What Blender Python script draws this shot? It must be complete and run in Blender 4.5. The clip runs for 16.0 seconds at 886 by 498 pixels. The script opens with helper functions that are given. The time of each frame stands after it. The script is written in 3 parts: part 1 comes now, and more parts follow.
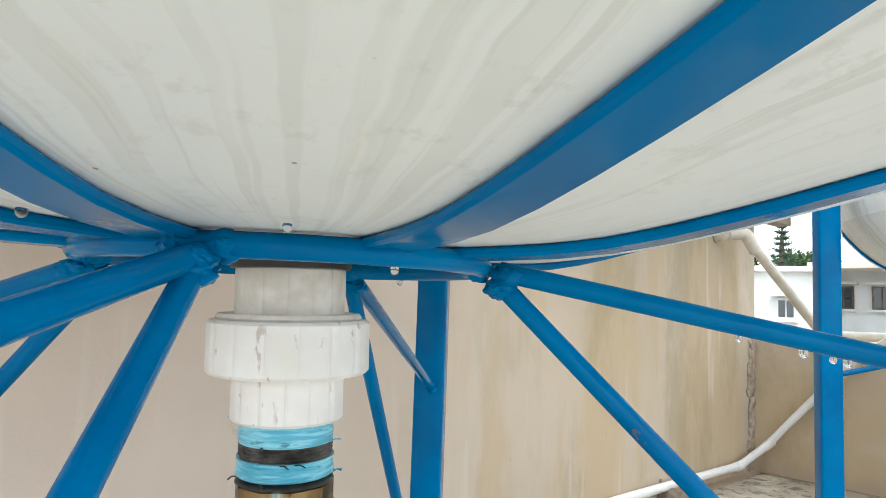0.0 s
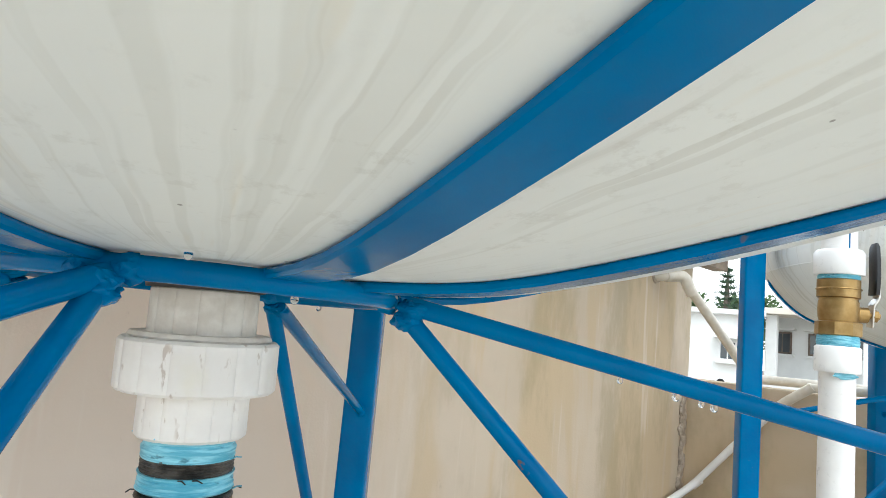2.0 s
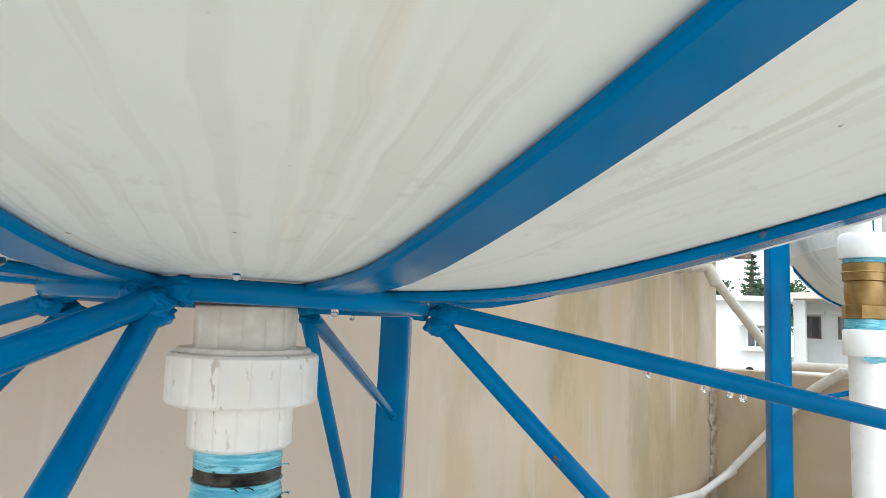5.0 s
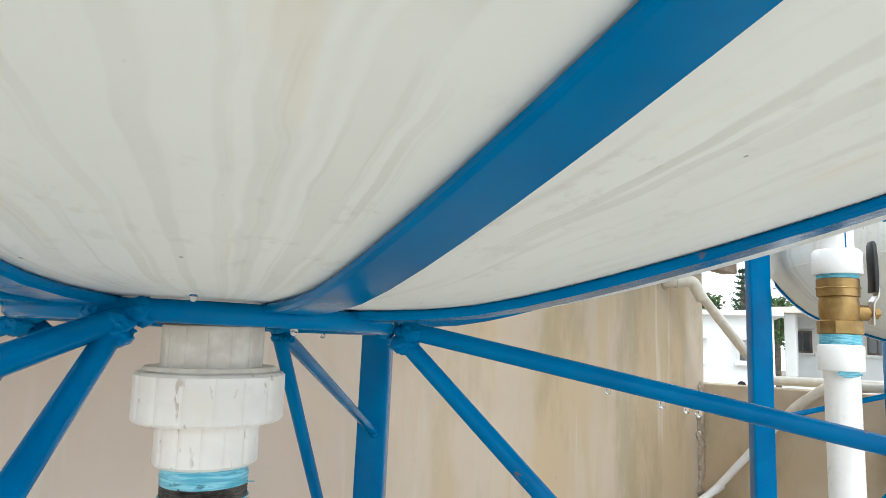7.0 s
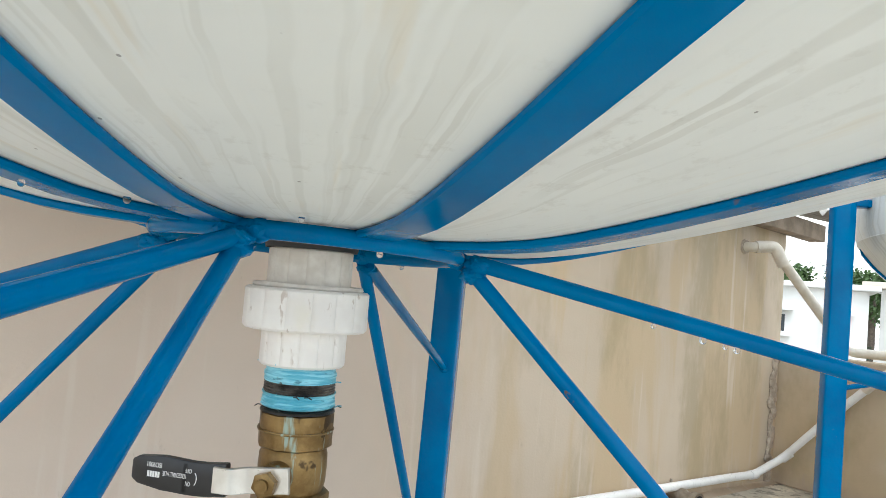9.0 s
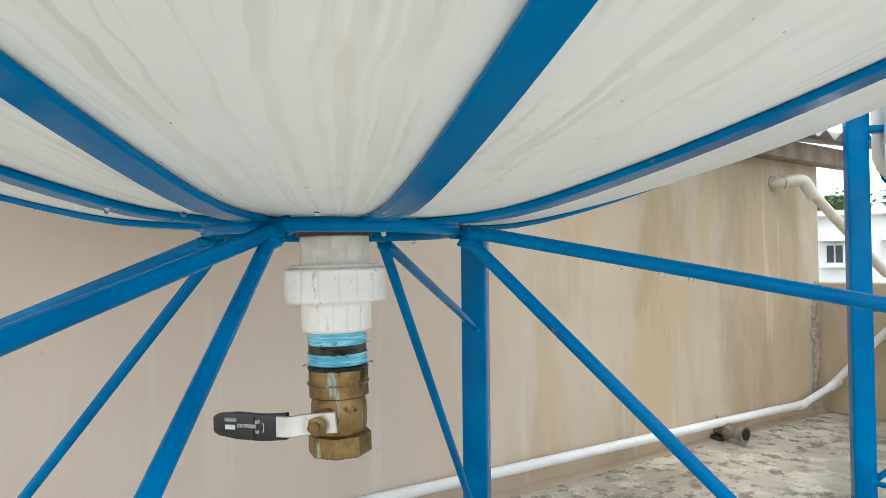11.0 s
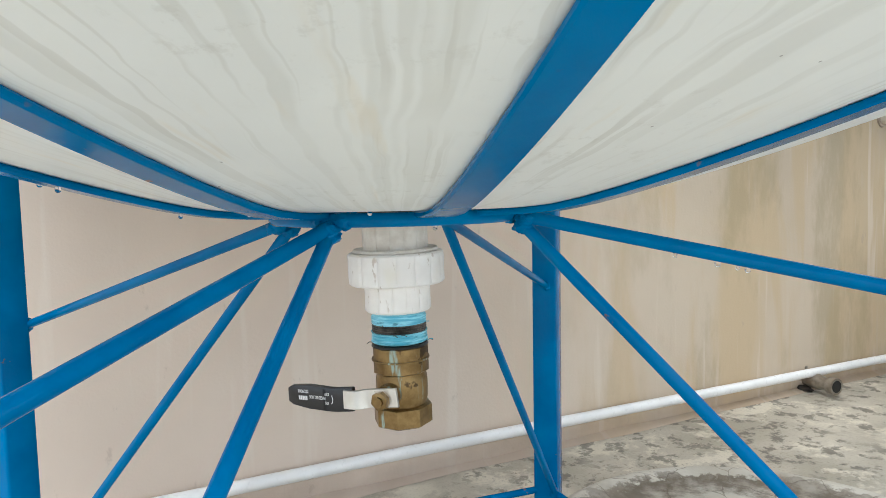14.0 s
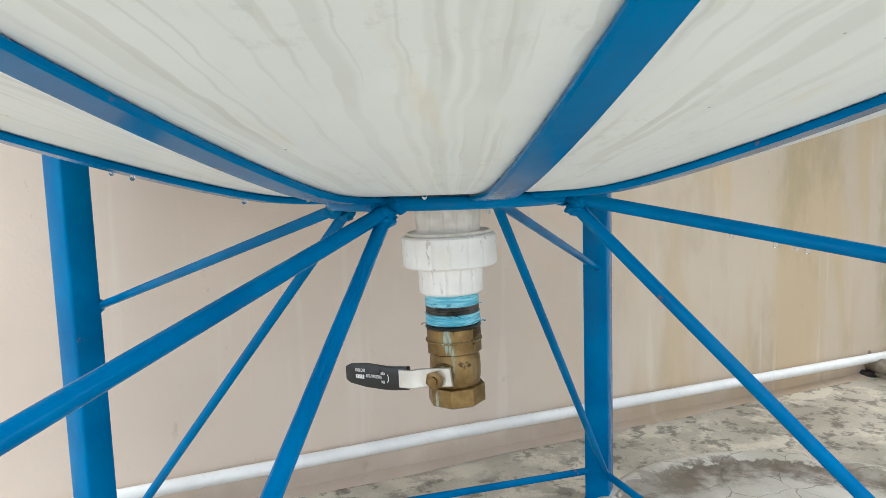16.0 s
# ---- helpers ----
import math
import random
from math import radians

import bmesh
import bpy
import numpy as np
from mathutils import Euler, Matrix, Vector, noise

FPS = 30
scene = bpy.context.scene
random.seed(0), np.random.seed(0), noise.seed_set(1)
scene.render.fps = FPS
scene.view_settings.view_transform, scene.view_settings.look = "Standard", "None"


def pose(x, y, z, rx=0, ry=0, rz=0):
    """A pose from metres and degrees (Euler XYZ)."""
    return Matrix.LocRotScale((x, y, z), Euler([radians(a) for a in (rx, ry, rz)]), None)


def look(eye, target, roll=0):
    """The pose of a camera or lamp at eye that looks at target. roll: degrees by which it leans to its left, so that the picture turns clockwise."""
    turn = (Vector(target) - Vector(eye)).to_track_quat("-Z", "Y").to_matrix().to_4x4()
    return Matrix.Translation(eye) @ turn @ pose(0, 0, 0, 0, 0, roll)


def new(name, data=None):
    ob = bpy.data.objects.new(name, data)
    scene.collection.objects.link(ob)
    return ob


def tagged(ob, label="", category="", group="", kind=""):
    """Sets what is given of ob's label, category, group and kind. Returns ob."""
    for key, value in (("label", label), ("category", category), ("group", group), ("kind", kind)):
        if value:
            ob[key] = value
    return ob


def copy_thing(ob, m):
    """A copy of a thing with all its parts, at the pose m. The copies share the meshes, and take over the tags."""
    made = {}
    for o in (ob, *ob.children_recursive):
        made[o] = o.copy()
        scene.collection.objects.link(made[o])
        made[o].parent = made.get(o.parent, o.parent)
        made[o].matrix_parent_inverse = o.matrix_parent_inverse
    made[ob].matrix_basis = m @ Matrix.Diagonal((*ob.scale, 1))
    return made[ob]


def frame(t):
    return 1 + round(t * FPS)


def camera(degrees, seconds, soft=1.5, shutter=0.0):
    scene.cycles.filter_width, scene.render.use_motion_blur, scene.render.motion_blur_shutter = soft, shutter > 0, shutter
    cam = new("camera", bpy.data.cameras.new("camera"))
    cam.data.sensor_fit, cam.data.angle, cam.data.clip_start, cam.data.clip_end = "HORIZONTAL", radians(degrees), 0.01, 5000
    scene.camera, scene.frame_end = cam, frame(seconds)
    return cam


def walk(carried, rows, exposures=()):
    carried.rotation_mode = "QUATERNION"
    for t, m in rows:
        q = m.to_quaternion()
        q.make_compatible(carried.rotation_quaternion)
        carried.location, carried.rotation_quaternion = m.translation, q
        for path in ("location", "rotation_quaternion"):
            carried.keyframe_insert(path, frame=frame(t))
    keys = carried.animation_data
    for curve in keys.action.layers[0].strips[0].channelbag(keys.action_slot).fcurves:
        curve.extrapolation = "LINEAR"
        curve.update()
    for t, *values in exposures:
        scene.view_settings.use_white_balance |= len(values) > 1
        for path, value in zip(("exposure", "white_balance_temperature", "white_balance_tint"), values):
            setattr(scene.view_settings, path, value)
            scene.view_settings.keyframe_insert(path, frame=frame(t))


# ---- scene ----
# The camera: a hand-held phone drawn back from under a roof-top water tank.
cam = camera(68.38, 16.0, soft=0.6)
PATH = [
    (0, (0.0531, -0.0139, 0.8069), (-0.0551, 1.9764, 0.9720), 2.05),
    (0.5, (0.0606, -0.0379, 0.8207), (-0.0822, 1.9455, 1.0340), 2.88),
    (1, (0.0648, -0.0444, 0.8179), (-0.0246, 1.9434, 1.0191), 4.35),
    (1.5, (0.0713, -0.0491, 0.8132), (0.0420, 1.9360, 1.0555), 6.05),
    (2, (0.0893, -0.0452, 0.8146), (0.1079, 1.9395, 1.0606), 5.32),
    (2.5, (0.0915, -0.0492, 0.8128), (0.1030, 1.9318, 1.0874), 5.54),
    (3, (0.0934, -0.0488, 0.8158), (0.1142, 1.9342, 1.0750), 4.61),
    (3.2, (0.0907, -0.0513, 0.8156), (0.0974, 1.9330, 1.0657), 4.63),
    (5.5, (0.0817, -0.0715, 0.8187), (0.0387, 1.9131, 1.0625), 2.55),
    (6, (0.0877, -0.0799, 0.8214), (0.0395, 1.8947, 1.1355), 3.91),
    (6.5, (0.0960, -0.0806, 0.8124), (0.0571, 1.8968, 1.1098), 4.07),
    (7, (0.1058, -0.0772, 0.8198), (0.0859, 1.9012, 1.1120), 2.45),
    (7.5, (0.0964, -0.1012, 0.8089), (-0.0364, 1.8784, 1.0604), 3.79),
    (8, (0.0998, -0.1259, 0.8040), (-0.1279, 1.8508, 1.0058), 4.75),
    (8.5, (0.1201, -0.1209, 0.8078), (-0.0565, 1.8611, 1.0089), 4.29),
    (9, (0.1168, -0.1453, 0.7978), (-0.1277, 1.8347, 0.9388), 5.70),
    (9.2, (0.1208, -0.1590, 0.7848), (-0.1658, 1.8176, 0.8891), 6.26),
    (11.3, (0.1844, -0.2624, 0.7984), (-0.1577, 1.7074, 0.8505), -1.90),
    (11.5, (0.1662, -0.2092, 0.8031), (-0.0331, 1.7776, 0.9175), -2.90),
    (12, (0.1869, -0.2363, 0.8276), (-0.0044, 1.7472, 0.9974), -1.45),
    (12.5, (0.2044, -0.2518, 0.8416), (-0.1059, 1.7201, 0.9659), -0.30),
    (13, (0.2133, -0.2559, 0.8487), (-0.1949, 1.7019, 0.8324), -0.69),
    (13.5, (0.2138, -0.2662, 0.8496), (-0.3239, 1.6583, 0.7654), -0.34),
    (14, (0.2221, -0.2700, 0.8531), (-0.4099, 1.6213, 0.7004), -1.16),
    (14.5, (0.2295, -0.2710, 0.8566), (-0.4337, 1.6114, 0.7269), -1.85),
    (15, (0.2282, -0.2752, 0.8602), (-0.4492, 1.5999, 0.7015), -2.05),
    (15.5, (0.2232, -0.2724, 0.8557), (-0.4804, 1.5860, 0.6299), -2.77),
    (16, (0.2205, -0.2834, 0.8540), (-0.5474, 1.5523, 0.6528), -1.84),
]

walk(cam, [(t, look(eye, target, roll)) for t, eye, target, roll in PATH],
     exposures=[(0.0, 0.80, 5930, 5.5), (2.5, 0.70, 5930, 5.5), (9.0, 0.68, 5930, 5.5), (12.0, 0.62, 5890, 5.5), (16.0, 0.66, 5850, 5.5)])

# ---- light: a bright sky full of thin cloud, with a veiled sun ----
SUN_AZ, SUN_EL = radians(-92), radians(60)
world = bpy.data.worlds.new("sky")
scene.world = world
world.use_nodes = True
wn, wl = world.node_tree.nodes, world.node_tree.links
wn.clear()
w_out = wn.new("ShaderNodeOutputWorld")
w_bg = wn.new("ShaderNodeBackground")
w_sky = wn.new("ShaderNodeTexSky")
w_sky.sky_type = "NISHITA"
w_sky.sun_disc = False
w_sky.sun_elevation = SUN_EL
w_sky.sun_rotation = radians(90) - SUN_AZ
w_tc = wn.new("ShaderNodeTexCoord")
w_noise = wn.new("ShaderNodeTexNoise")
w_noise.inputs["Scale"].default_value = 5.5
w_noise.inputs["Detail"].default_value = 6
w_ramp = wn.new("ShaderNodeValToRGB")
w_ramp.color_ramp.elements[0].position, w_ramp.color_ramp.elements[1].position = 0.36, 0.52
w_ramp.color_ramp.elements[0].color = (0.25, 0.25, 0.25, 1)
w_mix = wn.new("ShaderNodeMix")
w_mix.data_type = "RGBA"
w_mix.inputs[7].default_value = (10.0, 9.9, 9.7, 1)
wl.new(w_tc.outputs["Generated"], w_noise.inputs["Vector"])
wl.new(w_noise.outputs["Fac"], w_ramp.inputs[0])
wl.new(w_ramp.outputs["Color"], w_mix.inputs[0])
wl.new(w_sky.outputs["Color"], w_mix.inputs[6])
wl.new(w_mix.outputs[2], w_bg.inputs["Color"])
w_bg.inputs["Strength"].default_value = 0.15
wl.new(w_bg.outputs[0], w_out.inputs["Surface"])

sun = new("sun", bpy.data.lights.new("sun", "SUN"))
sun.data.energy, sun.data.angle, sun.data.color = 0.8, radians(22), (1.0, 0.96, 0.9)
sun.matrix_world = look((6 * math.cos(SUN_AZ) * math.cos(SUN_EL), 6 * math.sin(SUN_AZ) * math.cos(SUN_EL), 6 * math.sin(SUN_EL)), (0, 0, 0))


# ---- materials ----
class Shader:
    """A small builder for node materials on object coordinates."""

    def __init__(self, name):
        self.mat = bpy.data.materials.new(name)
        self.mat.use_nodes = True
        self.nodes, self.links = self.mat.node_tree.nodes, self.mat.node_tree.links
        self.bsdf = self.nodes["Principled BSDF"]
        self.coord = self.nodes.new("ShaderNodeTexCoord").outputs["Object"]

    def put(self, socket, value):
        if isinstance(value, (int, float)):
            socket.default_value = value
        elif isinstance(value, tuple):
            socket.default_value = (*value, 1) if len(socket.default_value) == 4 and len(value) == 3 else value
        else:
            self.links.new(value, socket)

    def noise(self, scale, detail=4, vector=None, rough=0.55, distortion=0.0):
        n = self.nodes.new("ShaderNodeTexNoise")
        self.put(n.inputs["Vector"], vector or self.coord)
        n.inputs["Scale"].default_value, n.inputs["Detail"].default_value = scale, detail
        n.inputs["Roughness"].default_value, n.inputs["Distortion"].default_value = rough, distortion
        return n.outputs["Fac"]

    def cells(self, scale, vector=None, feature="F1"):
        n = self.nodes.new("ShaderNodeTexVoronoi")
        n.feature = feature
        self.put(n.inputs["Vector"], vector or self.coord)
        n.inputs["Scale"].default_value = scale
        return n.outputs["Distance"]

    def math(self, op, a, b=0.0, c=0.0):
        n = self.nodes.new("ShaderNodeMath")
        n.operation = op
        for s, v in zip(n.inputs, (a, b, c)):
            self.put(s, v)
        return n.outputs[0]

    def step(self, value, lo, hi, to_lo=0.0, to_hi=1.0):
        n = self.nodes.new("ShaderNodeMapRange")
        n.interpolation_type = "SMOOTHSTEP"
        self.put(n.inputs[0], value)
        for k, v in zip((1, 2, 3, 4), (lo, hi, to_lo, to_hi)):
            n.inputs[k].default_value = v
        return n.outputs[0]

    def xyz(self, vector=None):
        n = self.nodes.new("ShaderNodeSeparateXYZ")
        self.put(n.inputs[0], vector or self.coord)
        return n.outputs

    def join(self, x, y, z=0.0):
        n = self.nodes.new("ShaderNodeCombineXYZ")
        for s, v in zip(n.inputs, (x, y, z)):
            self.put(s, v)
        return n.outputs[0]

    def stretch(self, x, y, z):
        n = self.nodes.new("ShaderNodeMapping")
        self.put(n.inputs[0], self.coord)
        n.inputs["Scale"].default_value = (x, y, z)
        return n.outputs[0]

    def mix(self, fac, a, b):
        n = self.nodes.new("ShaderNodeMix")
        n.data_type = "RGBA"
        self.put(n.inputs[0], fac)
        self.put(n.inputs[6], a)
        self.put(n.inputs[7], b)
        return n.outputs[2]

    def bump(self, height, strength=0.2, distance=0.002):
        n = self.nodes.new("ShaderNodeBump")
        self.put(n.inputs["Height"], height)
        n.inputs["Strength"].default_value, n.inputs["Distance"].default_value = strength, distance
        self.links.new(n.outputs[0], self.bsdf.inputs["Normal"])

    def done(self, color, rough, metal=0.0, coat=0.0):
        self.put(self.bsdf.inputs["Base Color"], color)
        self.put(self.bsdf.inputs["Roughness"], rough)
        self.put(self.bsdf.inputs["Metallic"], metal)
        self.bsdf.inputs["Coat Weight"].default_value = coat
        self.bsdf.inputs["Coat Roughness"].default_value = 0.15
        return self.mat


def plain(name, a, b, rough=0.6, scale=18, bump=0.15, metal=0.0, coat=0.0):
    s = Shader(name)
    n = s.noise(scale, 6)
    f = s.noise(scale * 9, 3)
    s.bump(s.math("ADD", n, s.math("MULTIPLY", f, 0.5)), bump, 0.0015)
    return s.done(s.mix(s.step(n, 0.35, 0.68), a, b), s.math("MULTIPLY_ADD", f, 0.25, rough - 0.12), metal, coat)


def make_blue():
    s = Shader("blue_gloss_paint")
    n, f = s.noise(7, 5), s.noise(60, 4)
    col = s.mix(s.step(n, 0.3, 0.7), (0.0, 0.108, 0.290), (0.0, 0.158, 0.390))
    chip = s.math("MULTIPLY", s.step(s.noise(44, 3), 0.70, 0.73), s.step(s.noise(5, 2), 0.5, 0.6))
    col = s.mix(chip, col, (0.17, 0.10, 0.07))
    scratch = s.math("MULTIPLY", s.step(s.noise(1.0, 4, s.stretch(90, 90, 25)), 0.68, 0.74), 0.35)
    col = s.mix(scratch, col, (0.02, 0.10, 0.24))
    s.bump(s.math("ADD", f, s.math("MULTIPLY", s.noise(25, 3), 2.0)), 0.25, 0.0012)
    s.bsdf.inputs["Specular IOR Level"].default_value = 0.12
    return s.done(col, s.math("MULTIPLY_ADD", n, 0.22, 0.06), 0.0, 0.0)


def make_tank():
    s = Shader("white_tank_plastic")
    x, y, z = s.xyz()
    r = s.math("SQRT", s.math("ADD", s.math("MULTIPLY", x, x), s.math("MULTIPLY", y, y)))
    az = s.math("ARCTAN2", y, x)
    wob = s.math("MULTIPLY", s.math("SUBTRACT", s.noise(6, 3), 0.5), 0.065)
    aw = s.math("ADD", az, wob)
    wave = s.math("ADD", az, s.math("MULTIPLY", s.math("SUBTRACT", s.noise(7, 3), 0.5), 0.10))
    broad = s.step(s.noise(1.0, 1, s.join(s.math("MULTIPLY", wave, 24.0), s.math("MULTIPLY", r, 1.3), 2.0), 0.4), 0.56, 0.63)
    thin = s.step(s.noise(1.0, 2, s.join(s.math("MULTIPLY", wave, 46.0), s.math("MULTIPLY", r, 1.8), 7.0), 0.5), 0.55, 0.62)
    gate = s.step(s.noise(4.5, 3), 0.40, 0.56)
    gate2 = s.step(s.noise(3.2, 3, s.stretch(1, 1, 1.4)), 0.38, 0.54)
    ochre = s.math("MULTIPLY", s.step(s.noise(1.0, 3, s.join(s.math("MULTIPLY", aw, 16.0), s.math("MULTIPLY", r, 6.0), 11.0)), 0.6, 0.76), 0.30)
    fade = s.step(r, 0.03, 0.18, 0.25, 1.0)
    base = s.mix(s.step(s.noise(5, 4), 0.3, 0.7), (0.76, 0.77, 0.745), (0.82, 0.83, 0.80))
    col = s.mix(s.math("MULTIPLY", s.math("MULTIPLY", s.math("MULTIPLY", broad, gate2), fade), 0.25), base, (0.52, 0.515, 0.455))
    col = s.mix(s.math("MULTIPLY", s.math("MULTIPLY", thin, gate), 0.26), col, (0.47, 0.455, 0.39))
    col = s.mix(ochre, col, (0.74, 0.62, 0.42))
    pit = s.math("MULTIPLY", s.step(s.cells(15), 0.030, 0.018), s.step(s.noise(9, 2), 0.46, 0.52))
    fine = s.math("MULTIPLY", s.step(s.cells(34), 0.046, 0.026), s.step(s.noise(13, 2), 0.36, 0.42))
    spots = s.math("MAXIMUM", pit, s.math("MULTIPLY", fine, 0.85))
    col = s.mix(s.math("MULTIPLY", spots, 0.8), col, (0.13, 0.11, 0.09))
    grime = s.math("MULTIPLY", s.math("MULTIPLY", s.step(s.noise(55, 5, None, 0.7), 0.54, 0.66), s.step(s.noise(6, 3), 0.42, 0.6)), 0.22)
    col = s.mix(grime, col, (0.46, 0.44, 0.38))
    blot = s.math("MULTIPLY", s.step(s.noise(3.2, 5, None, 0.65), 0.55, 0.72), 0.14)
    col = s.mix(blot, col, (0.55, 0.55, 0.49))
    s.bump(s.math("SUBTRACT", s.noise(14, 4), s.math("MULTIPLY", spots, 0.6)), 0.16, 0.004)
    return s.done(col, s.math("MULTIPLY_ADD", s.noise(9, 3), 0.3, 0.3), 0.0, 0.0)


def make_wall():
    s = Shader("stained_beige_plaster")
    x, y, z = s.xyz()
    low, mid, grain = s.noise(1.6, 4), s.noise(7, 5), s.noise(120, 3)
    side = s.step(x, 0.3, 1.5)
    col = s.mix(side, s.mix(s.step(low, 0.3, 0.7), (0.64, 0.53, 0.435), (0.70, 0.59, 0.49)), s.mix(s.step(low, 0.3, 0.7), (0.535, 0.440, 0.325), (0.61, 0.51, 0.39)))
    run = s.noise(1.0, 4, s.join(s.math("MULTIPLY", x, 5.0), 0.0, s.math("MULTIPLY", z, 0.8)), 0.55, 0.5)
    fine = s.noise(1.0, 3, s.join(s.math("MULTIPLY", x, 17.0), 3.0, s.math("MULTIPLY", z, 1.0)), 0.6, 0.4)
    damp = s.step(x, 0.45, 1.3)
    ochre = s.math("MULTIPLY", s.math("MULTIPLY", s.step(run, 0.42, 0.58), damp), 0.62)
    col = s.mix(ochre, col, (0.55, 0.41, 0.235))
    chalk = s.math("MULTIPLY", s.math("MULTIPLY", s.step(fine, 0.56, 0.68), s.step(s.noise(1.9, 2), 0.38, 0.54)), 0.5)
    col = s.mix(chalk, col, (0.72, 0.64, 0.55))
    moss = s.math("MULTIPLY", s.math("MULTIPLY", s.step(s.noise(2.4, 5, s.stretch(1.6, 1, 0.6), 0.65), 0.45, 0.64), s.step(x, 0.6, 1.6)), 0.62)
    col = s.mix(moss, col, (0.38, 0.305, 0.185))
    scuff = s.math("MULTIPLY", s.step(s.noise(16, 5, s.stretch(1, 1, 0.5), 0.7), 0.62, 0.72), 0.45)
    col = s.mix(scuff, col, (0.42, 0.33, 0.26))
    splash = s.math("MULTIPLY", s.step(s.math("ADD", z, s.math("MULTIPLY", s.math("SUBTRACT", mid, 0.5), 0.16)), 0.10, 0.0), 0.55)
    col = s.mix(splash, col, (0.40, 0.31, 0.24))
    s.bump(s.math("ADD", s.math("MULTIPLY", mid, 0.8), s.math("MULTIPLY", grain, 0.5)), 0.25, 0.004)
    return s.done(col, s.math("MULTIPLY_ADD", mid, 0.2, 0.72))


def make_floor():
    s = Shader("weathered_cement_floor")
    x, y, z = s.xyz()
    big, mid, sharp, grain = s.noise(2.3, 6, None, 0.6), s.noise(7, 6, None, 0.65), s.noise(15, 5, None, 0.7), s.noise(150, 3)
    near = s.step(y, 5.3, 6.3)
    # unseen floor away from the wall: made paler to bounce light under the tank
    bounce_floor = s.mix(s.step(big, 0.35, 0.65), (0.44, 0.41, 0.35), (0.56, 0.53, 0.46))
    col = s.mix(near, bounce_floor, s.mix(s.step(big, 0.38, 0.62), (0.36, 0.32, 0.25), (0.52, 0.465, 0.375)))
    lime = s.math("MULTIPLY", s.step(s.math("MULTIPLY_ADD", sharp, 0.25, s.math("MULTIPLY", mid, 0.75)), 0.47, 0.55), s.step(s.noise(2.9, 3), 0.40, 0.52))
    col = s.mix(s.math("MULTIPLY", lime, 0.8), col, (0.69, 0.625, 0.50))
    mould = s.math("MULTIPLY", s.step(sharp, 0.5, 0.6), s.step(s.math("ADD", s.noise(1.7, 3), s.step(y, 6.35, 6.95, 0.0, 0.16)), 0.46, 0.58))
    # mould thinned out on the unseen floor, to keep its bounce bright
    col = s.mix(s.math("MULTIPLY", mould, s.step(y, 5.3, 6.3, 0.15, 0.68)), col, (0.055, 0.045, 0.034))
    col = s.mix(s.math("MULTIPLY", s.step(grain, 0.5, 0.75), 0.25), col, (0.14, 0.12, 0.1))
    s.bump(s.math("ADD", mid, s.math("MULTIPLY", grain, 0.35)), 0.4, 0.006)
    return s.done(col, s.math("MULTIPLY_ADD", big, 0.5, 0.35))


def make_patch():
    s = Shader("cracked_grey_screed")
    x, y, z = s.xyz()
    big, mid, grain = s.noise(5, 5), s.noise(14, 6, None, 0.65), s.noise(140, 3)
    r = s.math("SQRT", s.math("ADD", s.math("MULTIPLY", x, x), s.math("MULTIPLY", y, y)))
    col = s.mix(s.step(big, 0.35, 0.65), (0.45, 0.41, 0.335), (0.59, 0.55, 0.475))
    warp = s.nodes.new("ShaderNodeVectorMath")
    warp.operation = "ADD"
    s.put(warp.inputs[0], s.coord)
    s.put(warp.inputs[1], s.join(s.math("MULTIPLY", big, 0.12), s.math("MULTIPLY", s.noise(8, 3), 0.1)))
    crack = s.step(s.cells(9, warp.outputs[0], "DISTANCE_TO_EDGE"), 0.016, 0.004)
    col = s.mix(s.math("MULTIPLY", crack, 0.6), col, (0.13, 0.10, 0.07))
    # a dark tide mark inside the rim
    rw = s.math("ADD", r, s.math("MULTIPLY", s.math("SUBTRACT", mid, 0.5), 0.22))
    tide = s.math("MULTIPLY", s.step(rw, 0.32, 0.40), s.step(rw, 0.475, 0.455))
    col = s.mix(s.math("MULTIPLY", tide, s.step(mid, 0.36, 0.6, 0.5, 0.95)), col, (0.12, 0.092, 0.062))
    col = s.mix(s.math("MULTIPLY", s.step(s.noise(3, 5), 0.55, 0.66), 0.5), col, (0.24, 0.20, 0.15))
    s.bump(s.math("SUBTRACT", s.math("ADD", grain, mid), s.math("MULTIPLY", crack, 2.0)), 0.35, 0.003)
    return s.done(col, 0.62)


def make_pvc():
    s = Shader("white_pvc")
    n = s.noise(30, 5)
    col = s.mix(s.step(n, 0.35, 0.7), (0.73, 0.70, 0.67), (0.80, 0.78, 0.75))
    dirt = s.math("MULTIPLY", s.step(s.noise(1.0, 4, s.stretch(170, 170, 60)), 0.60, 0.67), s.step(s.noise(26, 3), 0.46, 0.54))
    col = s.mix(s.math("MULTIPLY", dirt, 0.5), col, (0.27, 0.17, 0.10))
    film = s.step(s.noise(16, 4), 0.55, 0.7)
    col = s.mix(s.math("MULTIPLY", film, 0.35), col, (0.70, 0.66, 0.50))
    s.bump(n, 0.12, 0.001)
    return s.done(col, s.math("MULTIPLY_ADD", n, 0.2, 0.26))


